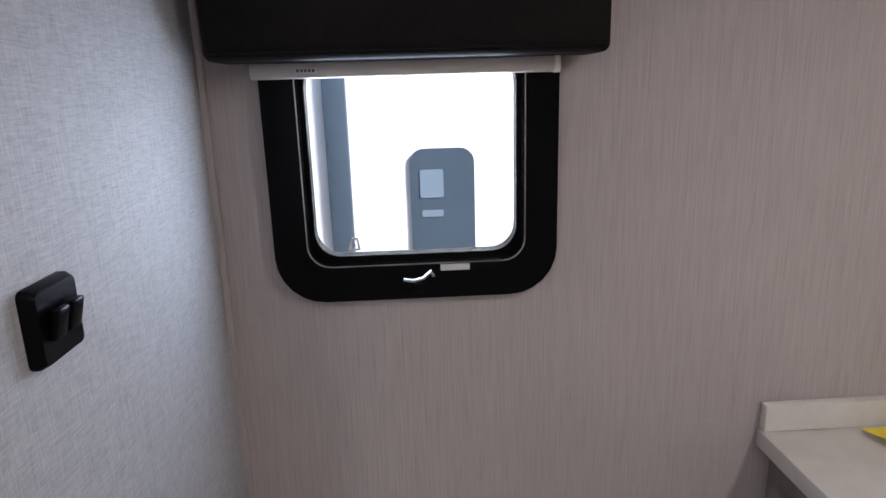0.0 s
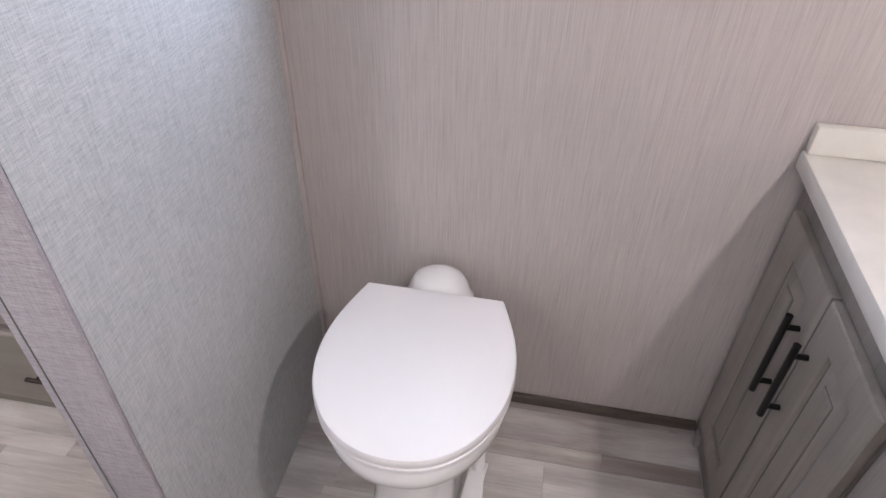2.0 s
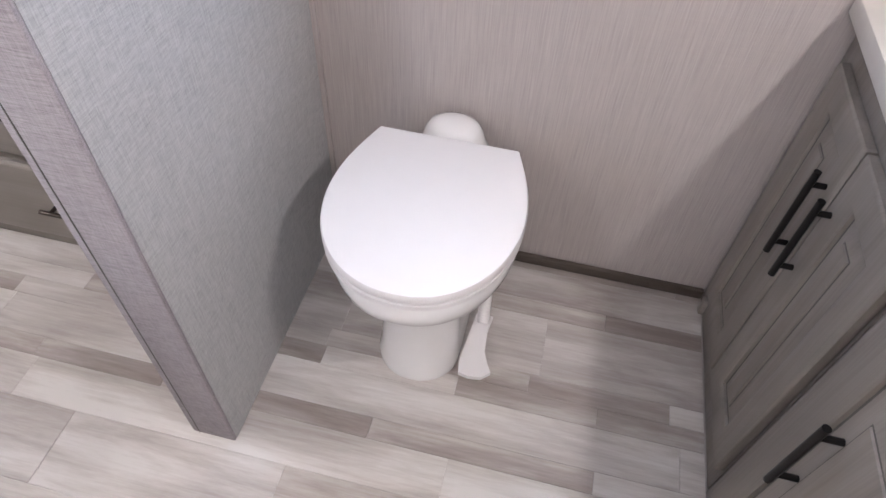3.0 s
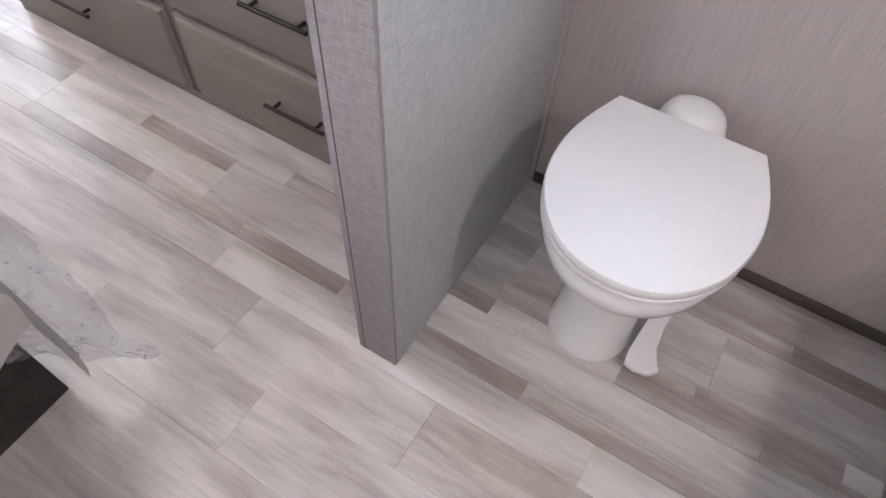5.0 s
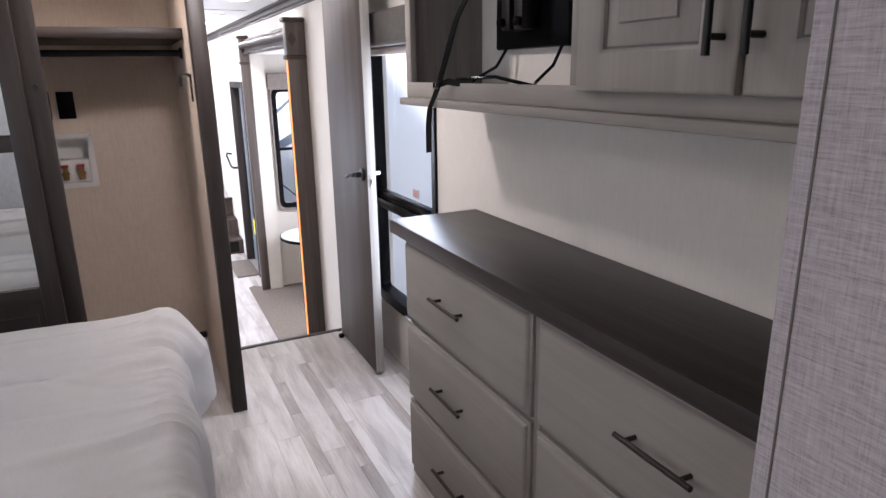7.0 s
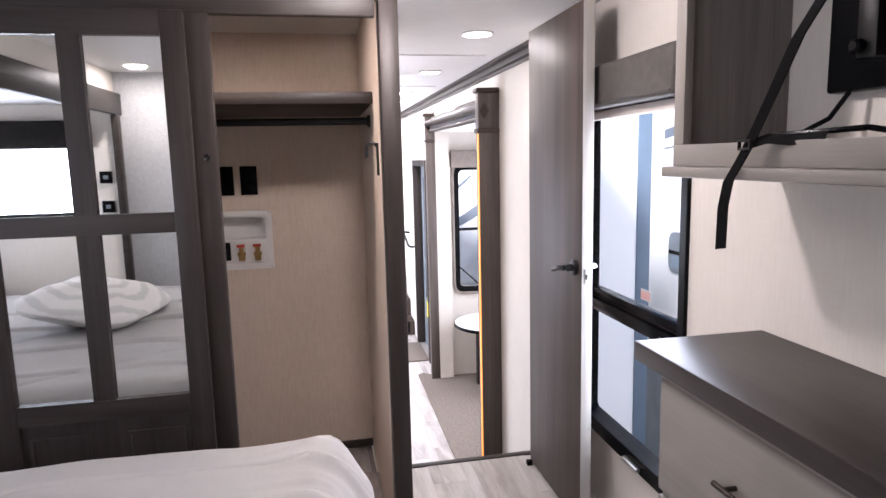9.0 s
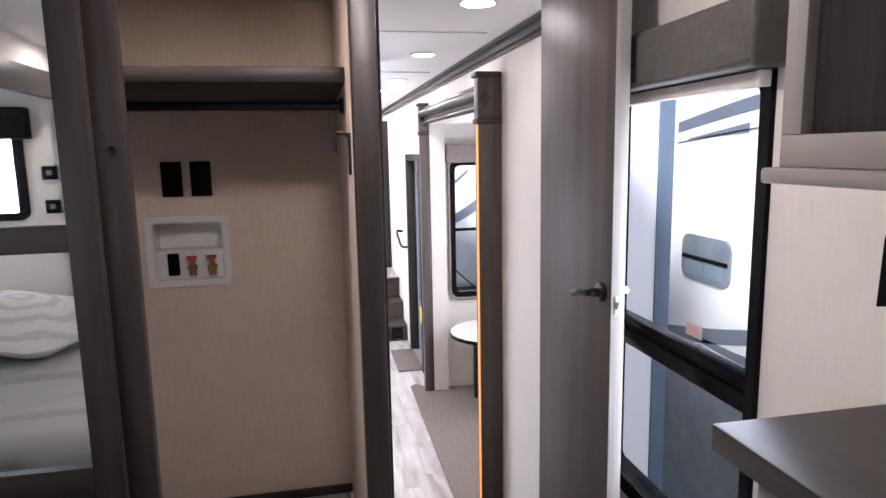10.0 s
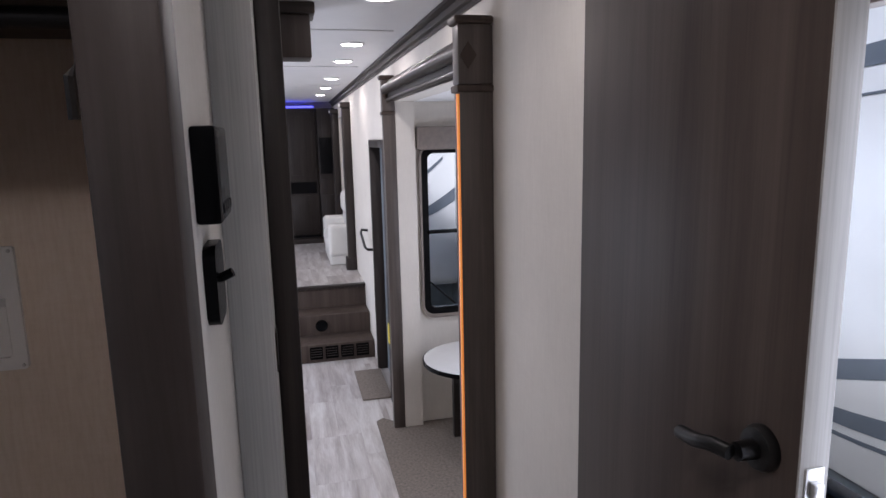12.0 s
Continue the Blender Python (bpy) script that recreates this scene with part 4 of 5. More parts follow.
def strap():
    s = thing("strap", (-1.25, 1.42, 1.12), "black webbing strap buckled over the niche edge", "strap")
    part("webbing", ribbon([(-1.06, 1.60, 1.70), (-1.085, 1.52, 1.62), (-1.12, 1.45, 1.53), (-1.16, 1.425, 1.45), (-1.21, 1.42, 1.36), (-1.25, 1.418, 1.295), (-1.262, 1.413, 1.27), (-1.285, 1.408, 1.235), (-1.30, 1.41, 1.19), (-1.305, 1.412, 1.115)], (0.9, 0.25, 0.2), 0.021, 0.003), M_STRAP, s)
    part("loose_end", ribbon([(-1.25, 1.42, 1.296), (-1.22, 1.43, 1.304), (-1.18, 1.44, 1.300), (-1.13, 1.455, 1.303)], (0.1, 0.3, 1), 0.016, 0.003), M_STRAP, s)
    part("buckle", boxes((-1.266, 1.409, 1.286, -1.238, 1.415, 1.290), (-1.266, 1.409, 1.300, -1.238, 1.415, 1.304), (-1.268, 1.409, 1.286, -1.264, 1.415, 1.304), (-1.240, 1.409, 1.286, -1.236, 1.415, 1.304), bevel=0.0015), M_BLACK_METAL, s, "black metal buckle")


# folds of the comforter: place along the foot edge, slant, height, reach towards the head
FOLDS = ((0.155, 0.0, 0.55, 1.3), (0.31, -0.05, 0.25, 0.4), (0.462, 0.0, 0.95, 2.0), (0.68, -0.08, 0.3, 0.4), (0.86, -0.03, 1.1, 2.2), (1.03, 0.06, 0.35, 0.4), (1.22, -0.03, 1.0, 1.9), (1.40, 0.05, 0.35, 0.4), (1.57, 0.0, 0.7, 1.3))


def cloth_box(x0, x1, y0, y1, z_top, drop, near_drop, nx, ny, amp, seed):
    """A comforter: a soft top, rounded edges, hanging sides with folds. drop: how far it hangs."""
    bm = bmesh.new()
    r = 0.07
    ext = drop
    grid = []
    for i in range(nx + 1):
        row = []
        for j in range(ny + 1):
            u = -ext + (x1 - x0 + ext + near_drop) * i / nx
            v = (y1 - y0 + ext) * j / ny
            # flat position, then fold what lies past an edge downwards
            px, pz = fold(u, x1 - x0, r)
            wide = y1 - y0 - 0.06 * min(1.0, max(0.0, (px + x0 + 1.3) / 0.9)) ** 1.5
            py, pz2 = fold_one(v * wide / (y1 - y0), wide, r)
            z = z_top + min(pz, pz2) if min(pz, pz2) < -1e-6 else z_top
            n = noise.fractal(Vector((px * 1.4 + seed, py * 2.6, z * 2)), 1.2, 2.0, 3)
            hang = min(1.0, max(0.0, (z_top - z) / 0.12))
            wob = 0.022 * noise.noise(Vector((px * 2.0, py * 2.4, seed)))
            d2 = (px * 0.80 - py * 0.5 + 0.6 * wob) / 0.58
            stitch = math.exp(-((d2 - round(d2)) / 0.022) ** 2)
            foot = max(0.0, min(1.0, (py - (y1 - y0) + 0.75) / 0.7))
            long_fold = 0.0
            for c, slope, size, reach in FOLDS:
                d = px - c - slope * (y1 - y0 - py) + wob
                fade = max(0.0, min(1.0, 1 - (y1 - y0 - py) / reach)) ** 0.6
                long_fold += size * fade * (0.7 * math.exp(-((d - 0.024) / 0.03) ** 2) - 0.9 * math.exp(-(d / 0.009) ** 2))
            rim = max(0.0, min(1.0, (py - (y1 - y0) + 0.30) / 0.25))
            crease = 1 - 2 * abs(noise.noise(Vector((px * 19 + 4 * wob * 20 + seed, py * 2.5, 2.2))))
            pucker = rim * rim * crease
            dz = amp * (n * 0.4 + long_fold + 0.75 * pucker - 0.2 * stitch) * (1 - 0.6 * hang)
            side = hang * (0.014 * math.sin((px + py) * 17 + 3 * n) + 0.02 * n)
            if pz2 < -0.01:
                side += hang * 0.075 * math.exp(-((px - 0.10) / 0.22) ** 2)
            row.append(bm.verts.new((x0 + px + side * (1 if pz < -0.02 else 0.2), y0 + py + side, z + dz - 0.02 * hang * n)))
        grid.append(row)
    for i in range(nx):
        for j in range(ny):
            bm.faces.new((grid[i][j], grid[i + 1][j], grid[i + 1][j + 1], grid[i][j + 1]))
    return bm


def fold_one(v, length, r):
    if v <= length - r:
        return v, 0.0
    s = v - (length - r)
    arc = r * math.pi / 2
    if s < arc:
        a = s / r
        return length - r + r * math.sin(a), -(r - r * math.cos(a))
    return length + 0.02 * (s - arc), -r - (s - arc)


def fold(u, length, r):
    if u < length / 2:
        p, z = fold_one(length - u, length, r)
        return length - p, z
    return fold_one(u, length, r)


def bed():
    b = thing("bed", (-1.0, -0.4, 0), "made bed with a pale grey comforter on a dark platform", "bed")
    part("platform", box(-1.80, -1.53, 0, -0.392, 0.655, 0.24, 0.004), M_DARK_X, b, "dark wood platform")
    # Mattress coloured dark to stand for the shade under the comforter.
    part("mattress", box(-1.82, -1.52, 0.2405, -0.44, 0.66, 0.57, 0.05, 3), M_RV_BLUE, b)
    bm = cloth_box(-1.87, -0.145, -1.52, 0.735, 0.612, 0.27, 0.09, 340, 280, 0.03, 3.1)
    bmesh.ops.solidify(bm, geom=bm.faces, thickness=0.012)
    part("comforter", bm, M_BED, b, "pale grey quilted comforter hanging over the edge")
    bm = bmesh.new()
    g = []
    for i in range(41):
        row = []
        for j in range(31):
            u, v = i / 40, j / 30
            n = noise.fractal(Vector((u * 4, v * 4, 1.7)), 0.8, 2.2, 5)
            r = 1 - abs(noise.noise(Vector((u * 6, v * 5 + u * 3, 4.0))))
            row.append(bm.verts.new((-0.52 + 0.24 * u * (0.4 + 0.6 * v) + 0.02 * n, 0.52 + 0.27 * v + 0.025 * n * u, max(0.012, 0.34 - 0.30 * v * u - 0.04 * u + 0.03 * n + 0.03 * r))))
        g.append(row)
    for i in range(40):
        for j in range(30):
            bm.faces.new((g[i][j], g[i + 1][j], g[i + 1][j + 1], g[i][j + 1]))
    part("plastic_wrap", bm, M_WRAP, b, "crumpled clear plastic wrap under the comforter")


def pillow(place, size, turn, tilt, mat, label):
    p = thing("pillow", place, label, "pillow", "pillows on the bed")
    bm = bmesh.new()
    bmesh.ops.create_uvsphere(bm, u_segments=28, v_segments=16, radius=1)
    for v in bm.verts:
        x, y, z = v.co
        f = (abs(x) ** 4 + abs(y) ** 4) ** 0.25
        g = (x * x + y * y) ** 0.5
        k = (g / f) if f > 1e-5 else 1
        edge = max(0.0, 1 - f ** 3)
        v.co = Vector((x * k * size[0], y * k * size[1], z * size[2] * (0.35 + 0.65 * edge) + 0.012 * noise.noise(Vector((x * 3, y * 3, z)))))
    m = Matrix.Translation(place) @ Euler((radians(tilt), 0, radians(turn))).to_matrix().to_4x4()
    bmesh.ops.transform(bm, matrix=m, verts=bm.verts)
    part("cushion", bm, mat, p)


dresser()
wall_cabinet()
niche_things()
strap()
bed()
pillow((-0.98, -0.24, 0.70), (0.28, 0.25, 0.10), 12, -10, M_PILLOW, "square cushion with a grey medallion print")
pillow((-0.55, -1.16, 0.74), (0.34, 0.26, 0.11), 4, -40, M_BED, "plump pale pillow at the bed head")
pillow((-1.35, -1.16, 0.74), (0.34, 0.26, 0.11), -5, -40, M_BED, "plump pale pillow at the bed head")


# ---- closet ----
def closet():
    setting("closet_header", box(-2.19, -0.87, 1.680, -2.160, 0.8995, CEIL - 0.001, 0.003), M_DARK_Y, "dark wood header above the closet", "trim", True)
    setting("closet_post", box(-2.225, 0.910, 0, -2.168, 0.966, CEIL - 0.001, 0.004), M_DARK_V, "dark wood post at the closet end", "post", True)
    setting("closet_side", box(-3.065, 0.909, 0, -2.226, 0.914, CEIL), M_WALL_WARM, "warm beige inner side of the closet", "wall")
    setting("closet_back", boxes((-3.075, -0.87, 0, -3.065, 0.268, CEIL), (-3.075, 0.500, 0, -3.065, 0.914, CEIL), (-3.075, 0.268, 0, -3.065, 0.500, 0.860), (-3.075, 0.268, 1.062, -3.065, 0.500, CEIL)), M_WALL_WARM, "warm beige closet back panel", "wall")
    setting("closet_baseboard", box(-3.0649, -0.87, 0, -3.045, 0.908, 0.03, 0.003), M_DARK_Y, "dark strip along the closet floor", "baseboard", True)


def mirror_door(y0, y1, x, name_label):
    d = thing("closet_door", (x, (y0 + y1) / 2, 0), name_label, "sliding door", "sliding closet doors")
    sw = 0.058
    z0, z1 = 0.02, 1.676
    for ya in (y0, y1 - sw):
        part("stile", box(x - 0.028, ya, z0, x, ya + sw, z1, 0.003), M_DARK_V, d)
    mid = (y0 + y1) / 2
    part("mullion", box(x - 0.027, mid - 0.028, 0.655, x - 0.001, mid + 0.028, 1.612), M_DARK_V, d)
    for za, zb in ((z0, 0.10), (0.60, 0.655), (1.105, 1.158), (1.612, z1)):
        part("rail", box(x - 0.0275, y0 + sw, za, x - 0.0005, y1 - sw, zb), M_DARK_Y, d)
    part("lower_panel", box(x - 0.020, y0 + sw, 0.10, x - 0.010, y1 - sw, 0.60), M_DARK_V, d)
    for ya, yb in ((y0 + sw, mid - 0.028), (mid + 0.028, y1 - sw)):
        for za, zb in ((0.655, 1.105), (1.158, 1.612)):
            part("mirror", box(x - 0.018, ya, za, x - 0.012, yb, zb), M_MIRROR, d, "clear mirror pane")
        bm = ring(rounded(ya + 0.02, 0.14, yb - 0.02, 0.56, 0.002, 2), rounded(ya + 0.028, 0.148, yb - 0.028, 0.552, 0.002, 2), "x", x - 0.0105, x - 0.006)
        part("panel_bead", bm, M_DARK_V, d)


closet()
mirror_door(-0.15, 0.400, -2.10, "dark wood sliding closet door with mirror panes")
mirror_door(-0.70, -0.15, -2.132, "dark wood sliding closet door with mirror panes")
jb = thing("closet_door", (-2.15, 0.42, 0), "edge of the rear sliding closet door", "sliding door", "sliding closet doors")
part("stile", box(-2.162, 0.375, 0.02, -2.134, 0.457, 1.676, 0.003), M_DARK_V, jb)
part("finger_pull", lathe([(0.009, 0), (0.009, 0.003), (0.006, 0.001)], (-2.134, 0.43, 1.30), 14, "x"), M_BLACK_METAL, jb)


def closet_things():
    sh = thing("closet_shelf", (-2.78, 0.3, 1.47), "brown wooden closet shelf with a black hanging rod", "shelf")
    part("board", box(-3.064, -0.86, 1.464, -2.42, 0.908, 1.502, 0.003), M_DARK_Y, sh)
    part("rod", tube([(-2.56, -0.86, 1.416), (-2.56, 0.908, 1.416)], 0.013, 14), M_BLACK_METAL, sh, "black metal hanging rod")
    part("rod_socket", lathe([(0.022, 0), (0.022, -0.006), (0.016, -0.012)], (-2.56, 0.9085, 1.416), 16, "y"), M_BLACK_METAL, sh)
    for y0 in (0.312, 0.406):
        o = thing("wall_outlet", (-3.064, y0 + 0.03, 1.15), "black outlet cover on the closet back panel", "outlet", "closet outlets")
        part("plate", box(-3.0648, y0, 1.149, -3.056, y0 + 0.068, 1.268, 0.003), M_BLACK, o)
        for z in (1.165, 1.218):
            part("socket", box(-3.0565, y0 + 0.022, z, -3.0545, y0 + 0.046, z + 0.03, 0.0008), M_BLACK, o)
    b = thing("washer_supply_box", (-3.064, 0.40, 0.84), "white recessed washer supply box with brass valves", "supply box")
    part("frame", ring(rounded(0.246, 0.838, 0.522, 1.082, 0.006, 3), rounded(0.270, 0.862, 0.498, 1.060, 0.01, 3), "x", -3.0648, -3.054), M_WHITE_PL, b)
    part("recess", boxes((-3.142, 0.269, 0.861, -3.138, 0.499, 1.061), (-3.138, 0.269, 0.861, -3.0648, 0.273, 1.061), (-3.138, 0.495, 0.861, -3.0648, 0.499, 1.061), (-3.138, 0.273, 1.057, -3.0648, 0.495, 1.061)), M_WHITE_PL, b)
    bm = box(-3.137, 0.2735, 0.862, -3.062, 0.4945, 0.965, 0.004)
    part("valve_panel", bm, M_WHITE_PL, b)
    part("drain", box(-3.062, 0.312, 0.878, -3.048, 0.350, 0.955, 0.004), M_BLACK, b, "black drain cover")
    for y0 in (0.394, 0.459):
        v = part("valve", lathe([(0.013, 0), (0.013, 0.02), (0.017, 0.022), (0.017, 0.034), (0.010, 0.036), (0.010, 0.055)], (-3.044, y0, 0.878), 12, "z"), M_BRASS, b, "brass valve")
        part("valve_handle", box(-3.054, y0 - 0.018, 0.933, -3.034, y0 + 0.014, 0.945, 0.003), M_RED, v, "red valve handle")
    for y0, z0 in ((0.254, 0.846), (0.514, 0.846), (0.254, 1.074), (0.514, 1.074)):
        part("screw", lathe([(0.004, 0), (0.003, 0.002)], (-3.054, y0, z0), 8, "x"), M_SATIN, b)
    h = thing("coat_hook", (-2.26, 0.88, 1.30), "black wire hook on the closet side", "hook")
    part("backplate", box(-2.302, 0.902, 1.235, -2.284, 0.9088, 1.335, 0.002), M_BLACK_METAL, h)
    part("wire", tube([(-2.293, 0.903, 1.325), (-2.293, 0.897, 1.334), (-2.293, 0.880, 1.334), (-2.293, 0.872, 1.325), (-2.293, 0.872, 1.290)], 0.005, 8), M_BLACK_METAL, h)


def hall_door():
    d = thing("hall_door", (-2.74, 1.565, 0), "taupe wood-grain door standing open against the window", "door")
    part("leaf", box(-2.735, 1.546, 0.012, -2.216, 1.582, 1.755, 0.001), M_DOOR, d)
    part("edge", box(-2.216, 1.5455, 0.012, -2.2125, 1.5825, 1.755, 0.001), M_EDGE, d, "pale door edge")
    part("latch_plate", box(-2.2127, 1.552, 0.865, -2.2105, 1.576, 0.915, 0.001), M_SATIN, d)
    part("latch", box(-2.211, 1.557, 0.880, -2.203, 1.571, 0.900, 0.003), M_SATIN, d)
    for s, y in ((-1, 1.546), (1, 1.582)):
        r = part("rose", lathe([(0.027 if s < 0 else 0.02, 0), (0.027 if s < 0 else 0.02, 0.006 * s), (0.024 if s < 0 else 0.016, 0.012 * s), (0.012 if s < 0 else 0.008, 0.014 * s), (0.011 if s < 0 else 0.007, 0.036 * s)], (-2.266, y, 0.914), 24, "y"), M_BLACK_METAL if s < 0 else M_SATIN, d)
        reach = 0.044 if s < 0 else 0.036
        part("lever", tube([(-2.266, y + reach * s, 0.914), (-2.29, y + (reach + 0.006) * s, 0.914), (-2.32, y + (reach + 0.006) * s, 0.904), (-2.358, y + reach * s, 0.896)], 0.009 if s < 0 else 0.006, 12), M_BLACK_METAL if s < 0 else M_SATIN, r, "matt black lever" if s < 0 else "satin nickel lever")
    for z in (0.25, 0.9, 1.5):
        part("hinge", tube([(-2.74, 1.588, z - 0.04), (-2.74, 1.588, z + 0.04)], 0.006, 8), M_BRONZE, d)
    st = thing("door_stop", (-2.70, 1.54, 0), "small black door stop at the door foot", "door stop")
    part("bumper", box(-2.72, 1.52, 0.0, -2.695, 1.545, 0.02, 0.004), M_BLACK, st)


def hall_wall_things():
    t = thing("thermostat", (-2.50, 0.935, 1.18), "black wall control panel on the cream hall wall", "control panel")
    part("case", box(-2.60, 0.9352, 1.175, -2.47, 0.964, 1.288, 0.004), M_BLACK, t)
    part("display", box(-2.59, 0.9638, 1.215, -2.482, 0.9645, 1.275), M_BLACK, t)
    for k in range(4):
        part("button", box(-2.585 + 0.026 * k, 0.9638, 1.185, -2.571 + 0.026 * k, 0.966, 1.197, 0.001), M_BLACK, t)
    k = thing("wall_switch", (-2.50, 0.935, 1.05), "black toggle switch plate on the hall wall", "light switch")
    part("plate", slab(rounded(-2.58, 1.045, -2.49, 1.145, 0.02), "y", 0.9352, 0.950), M_BLACK, k)
    part("toggle", tube([(-2.525, 0.949, 1.10), (-2.523, 0.966, 1.108)], 0.006, 8), M_BLACK, k)


def slide_outlets():
    for z in (1.02, 1.185):
        o = thing("wall_outlet", (-0.03, -0.44, z), "small black control plate beside the slide-out window", "outlet", "slide-out control plates")
        part("plate", box(-0.042, -0.475, z, -0.0302, -0.41, z + 0.066, 0.003), M_BLACK, o)
        part("button", box(-0.044, -0.455, z + 0.022, -0.0421, -0.43, z + 0.044, 0.0008), M_RV_DARK, o)


closet_things()
slide_outlets()
hall_door()
hall_wall_things()


# ---- living room ----
def slide_post(x0, x1, y0, y1, led):
    p = thing("slide_post", ((x0 + x1) / 2, (y0 + y1) / 2, LOW), "dark wood fluted post with a carved cap at the slide-out", "post", "slide-out posts")
    part("shaft", box(x0, y0, LOW, x1, y1, 1.42, 0.006), M_POST_LIT, p)
    part("collar", box(x0 - 0.008, y0 - 0.01, 1.415, x1 + 0.008, y1 + 0.001, 1.44, 0.006), M_DOOR, p)
    cap = part("cap_block", box(x0 - 0.002, y0 - 0.003, 1.44, x1 + 0.002, y1, 1.635, 0.006), M_POST_LIT, p)
    part("cap_top", box(x0 - 0.014, y0 - 0.016, 1.635, x1 + 0.014, y1, 1.662, 0.01, 3), M_DOOR, p)
    part("rosette", slab([(y0 + 0.03, 1.49), (y0 + 0.06, 1.535), (y0 + 0.03, 1.58), (y0 + 0.002, 1.535)], "x", x1 + 0.002, x1 + 0.008), M_DOOR, cap, "carved lozenge")
    if led:
        part("led_strip", box(x1 - 0.022, y0 - 0.005, -0.66, x1 - 0.004, y0 + 0.001, 1.41), M_LED, p, "lit amber strip light")


slide_post(-3.87, -3.80, 1.615, WH - 0.001, True)
slide_post(-5.86, -5.80, 1.655, WH - 0.001, False)
hd = thing("slide_header", (-4.83, 1.68, 1.5), "dark moulded header above the dining slide-out", "header")
part("board", box(-5.80, 1.69, 1.50, -3.87, WH - 0.001, 1.63, 0.006), M_DARK_X, hd)
part("roll", tube([(-5.80, 1.672, 1.575), (-3.872, 1.672, 1.575)], 0.03, 14), M_BRONZE, hd, "rounded glossy brown moulding")
part("bead", tube([(-5.80, 1.685, 1.508), (-3.872, 1.685, 1.508)], 0.011, 10), M_BRONZE, hd)


def dining_table():
    t = thing("dining_table", (-5.45, 2.2, LOW), "pale round-ended dining table on a dark leg", "table")
    o = [(-5.40 + 0.33 * math.sin(radians(a)), 2.14 - 0.34 * math.cos(radians(a))) for a in range(-90, 91, 10)] + [(-5.07, 2.58), (-5.73, 2.58)]
    part("top", slab(o, "z", -0.135, -0.108), M_TABLE, t)
    part("edge_band", ring(o, shrink(o, 1.012, -5.4, 2.3), "z", -0.136, -0.110), M_BLACK, t)
    part("leg", box(-5.60, 2.02, LOW + 0.015, -5.55, 2.07, -0.136, 0.005), M_DARK_V, t)
    part("leg", box(-5.25, 2.02, LOW + 0.015, -5.20, 2.07, -0.136, 0.005), M_DARK_V, t)
    part("leg", box(-5.60, 2.50, LOW + 0.015, -5.55, 2.55, -0.136, 0.005), M_DARK_V, t)
    part("leg", box(-5.25, 2.50, LOW + 0.015, -5.20, 2.55, -0.136, 0.005), M_DARK_V, t)


dining_table()
ot = thing("wall_outlet", (-5.86, 1.80, 0.09), "black double outlet beside the dining window", "outlet")
part("plate", box(-5.8598, 1.768, 0.085, -5.852, 1.836, 0.145, 0.003), M_BLACK, ot)
for y0 in (1.778, 1.806):
    part("socket", box(-5.8525, y0, 0.10, -5.851, y0 + 0.02, 0.13), M_BRONZE, ot)


def entry_door():
    d = thing("entry_door", (-6.68, WH, LOW), "dark-framed entry door with a tall glazed panel", "door")
    part("frame", boxes((-7.08, WH - 0.02, LOW, -7.02, 1.87, 1.26), (-6.33, WH - 0.02, LOW, -6.27, 1.87, 1.26), (-7.02, WH - 0.02, 1.20, -6.33, 1.87, 1.26), bevel=0.004), M_DARK_V, d)
    part("leaf", boxes((-7.02, 1.80, LOW, -6.92, 1.84, 1.20), (-6.43, 1.80, LOW, -6.33, 1.84, 1.20), (-6.92, 1.80, LOW, -6.43, 1.84, -0.2), (-6.92, 1.80, 1.08, -6.43, 1.84, 1.20), bevel=0.003), M_RV_DARK, d)
    pane(d, box(-6.92, 1.818, -0.2, -6.43, 1.822, 1.08))
    part("lock", boxes((-6.42, 1.775, 0.1, -6.36, 1.80, 0.42), (-6.41, 1.76, 0.18, -6.38, 1.776, 0.34), bevel=0.004), M_BLACK, d)
    n = thing("door_label", (-6.30, WH - 0.022, -0.2), "yellow label on the entry door frame", "label")
    part("sticker", box(-6.325, WH - 0.0235, -0.262, -6.275, WH - 0.0205, -0.11), M_YELLOW, n)
    g = thing("grab_handle", (-7.3, 1.72, 0.36), "black bent grab handle beside the entry door", "handle")
    part("bar", tube([(-7.55, WH - 0.001, 0.43), (-7.55, 1.68, 0.44), (-7.50, 1.665, 0.42), (-7.20, 1.665, 0.33), (-7.15, 1.68, 0.32), (-7.15, WH - 0.001, 0.315)], 0.012, 10), M_BLACK_METAL, g)
    mt = thing("door_mat", (-6.68, 1.55, LOW), "grey mat in front of the entry door", "mat")
    part("pad", box(-7.0, 1.50, LOW + 0.001, -6.36, 1.73, LOW + 0.014, 0.004), M_CARPET, mt)


entry_door()
for y0 in (1.14, 1.28, 1.42, 1.56):
    vt = thing("floor_vent", (-7.35, y0 + 0.05, LOW + 0.02), "black square vent grille in the lowest step", "vent", "vents in the step")
    part("frame", ring(rounded(y0, LOW + 0.03, y0 + 0.115, LOW + 0.145, 0.004, 2), rounded(y0 + 0.008, LOW + 0.038, y0 + 0.107, LOW + 0.137, 0.004, 2), "x", -7.3495, -7.343), M_BLACK, vt)
    part("backing", box(-7.3495, y0 + 0.006, LOW + 0.036, -7.3475, y0 + 0.109, LOW + 0.139), M_BLACK, vt)
    for k in range(4):
        part("slat", box(-7.3476, y0 + 0.008, LOW + 0.05 + 0.023 * k, -7.344, y0 + 0.107, LOW + 0.057 + 0.023 * k), M_BRONZE, vt)
rv = thing("round_vent", (-7.65, 1.27, -0.47), "round black vent in the second step", "vent")
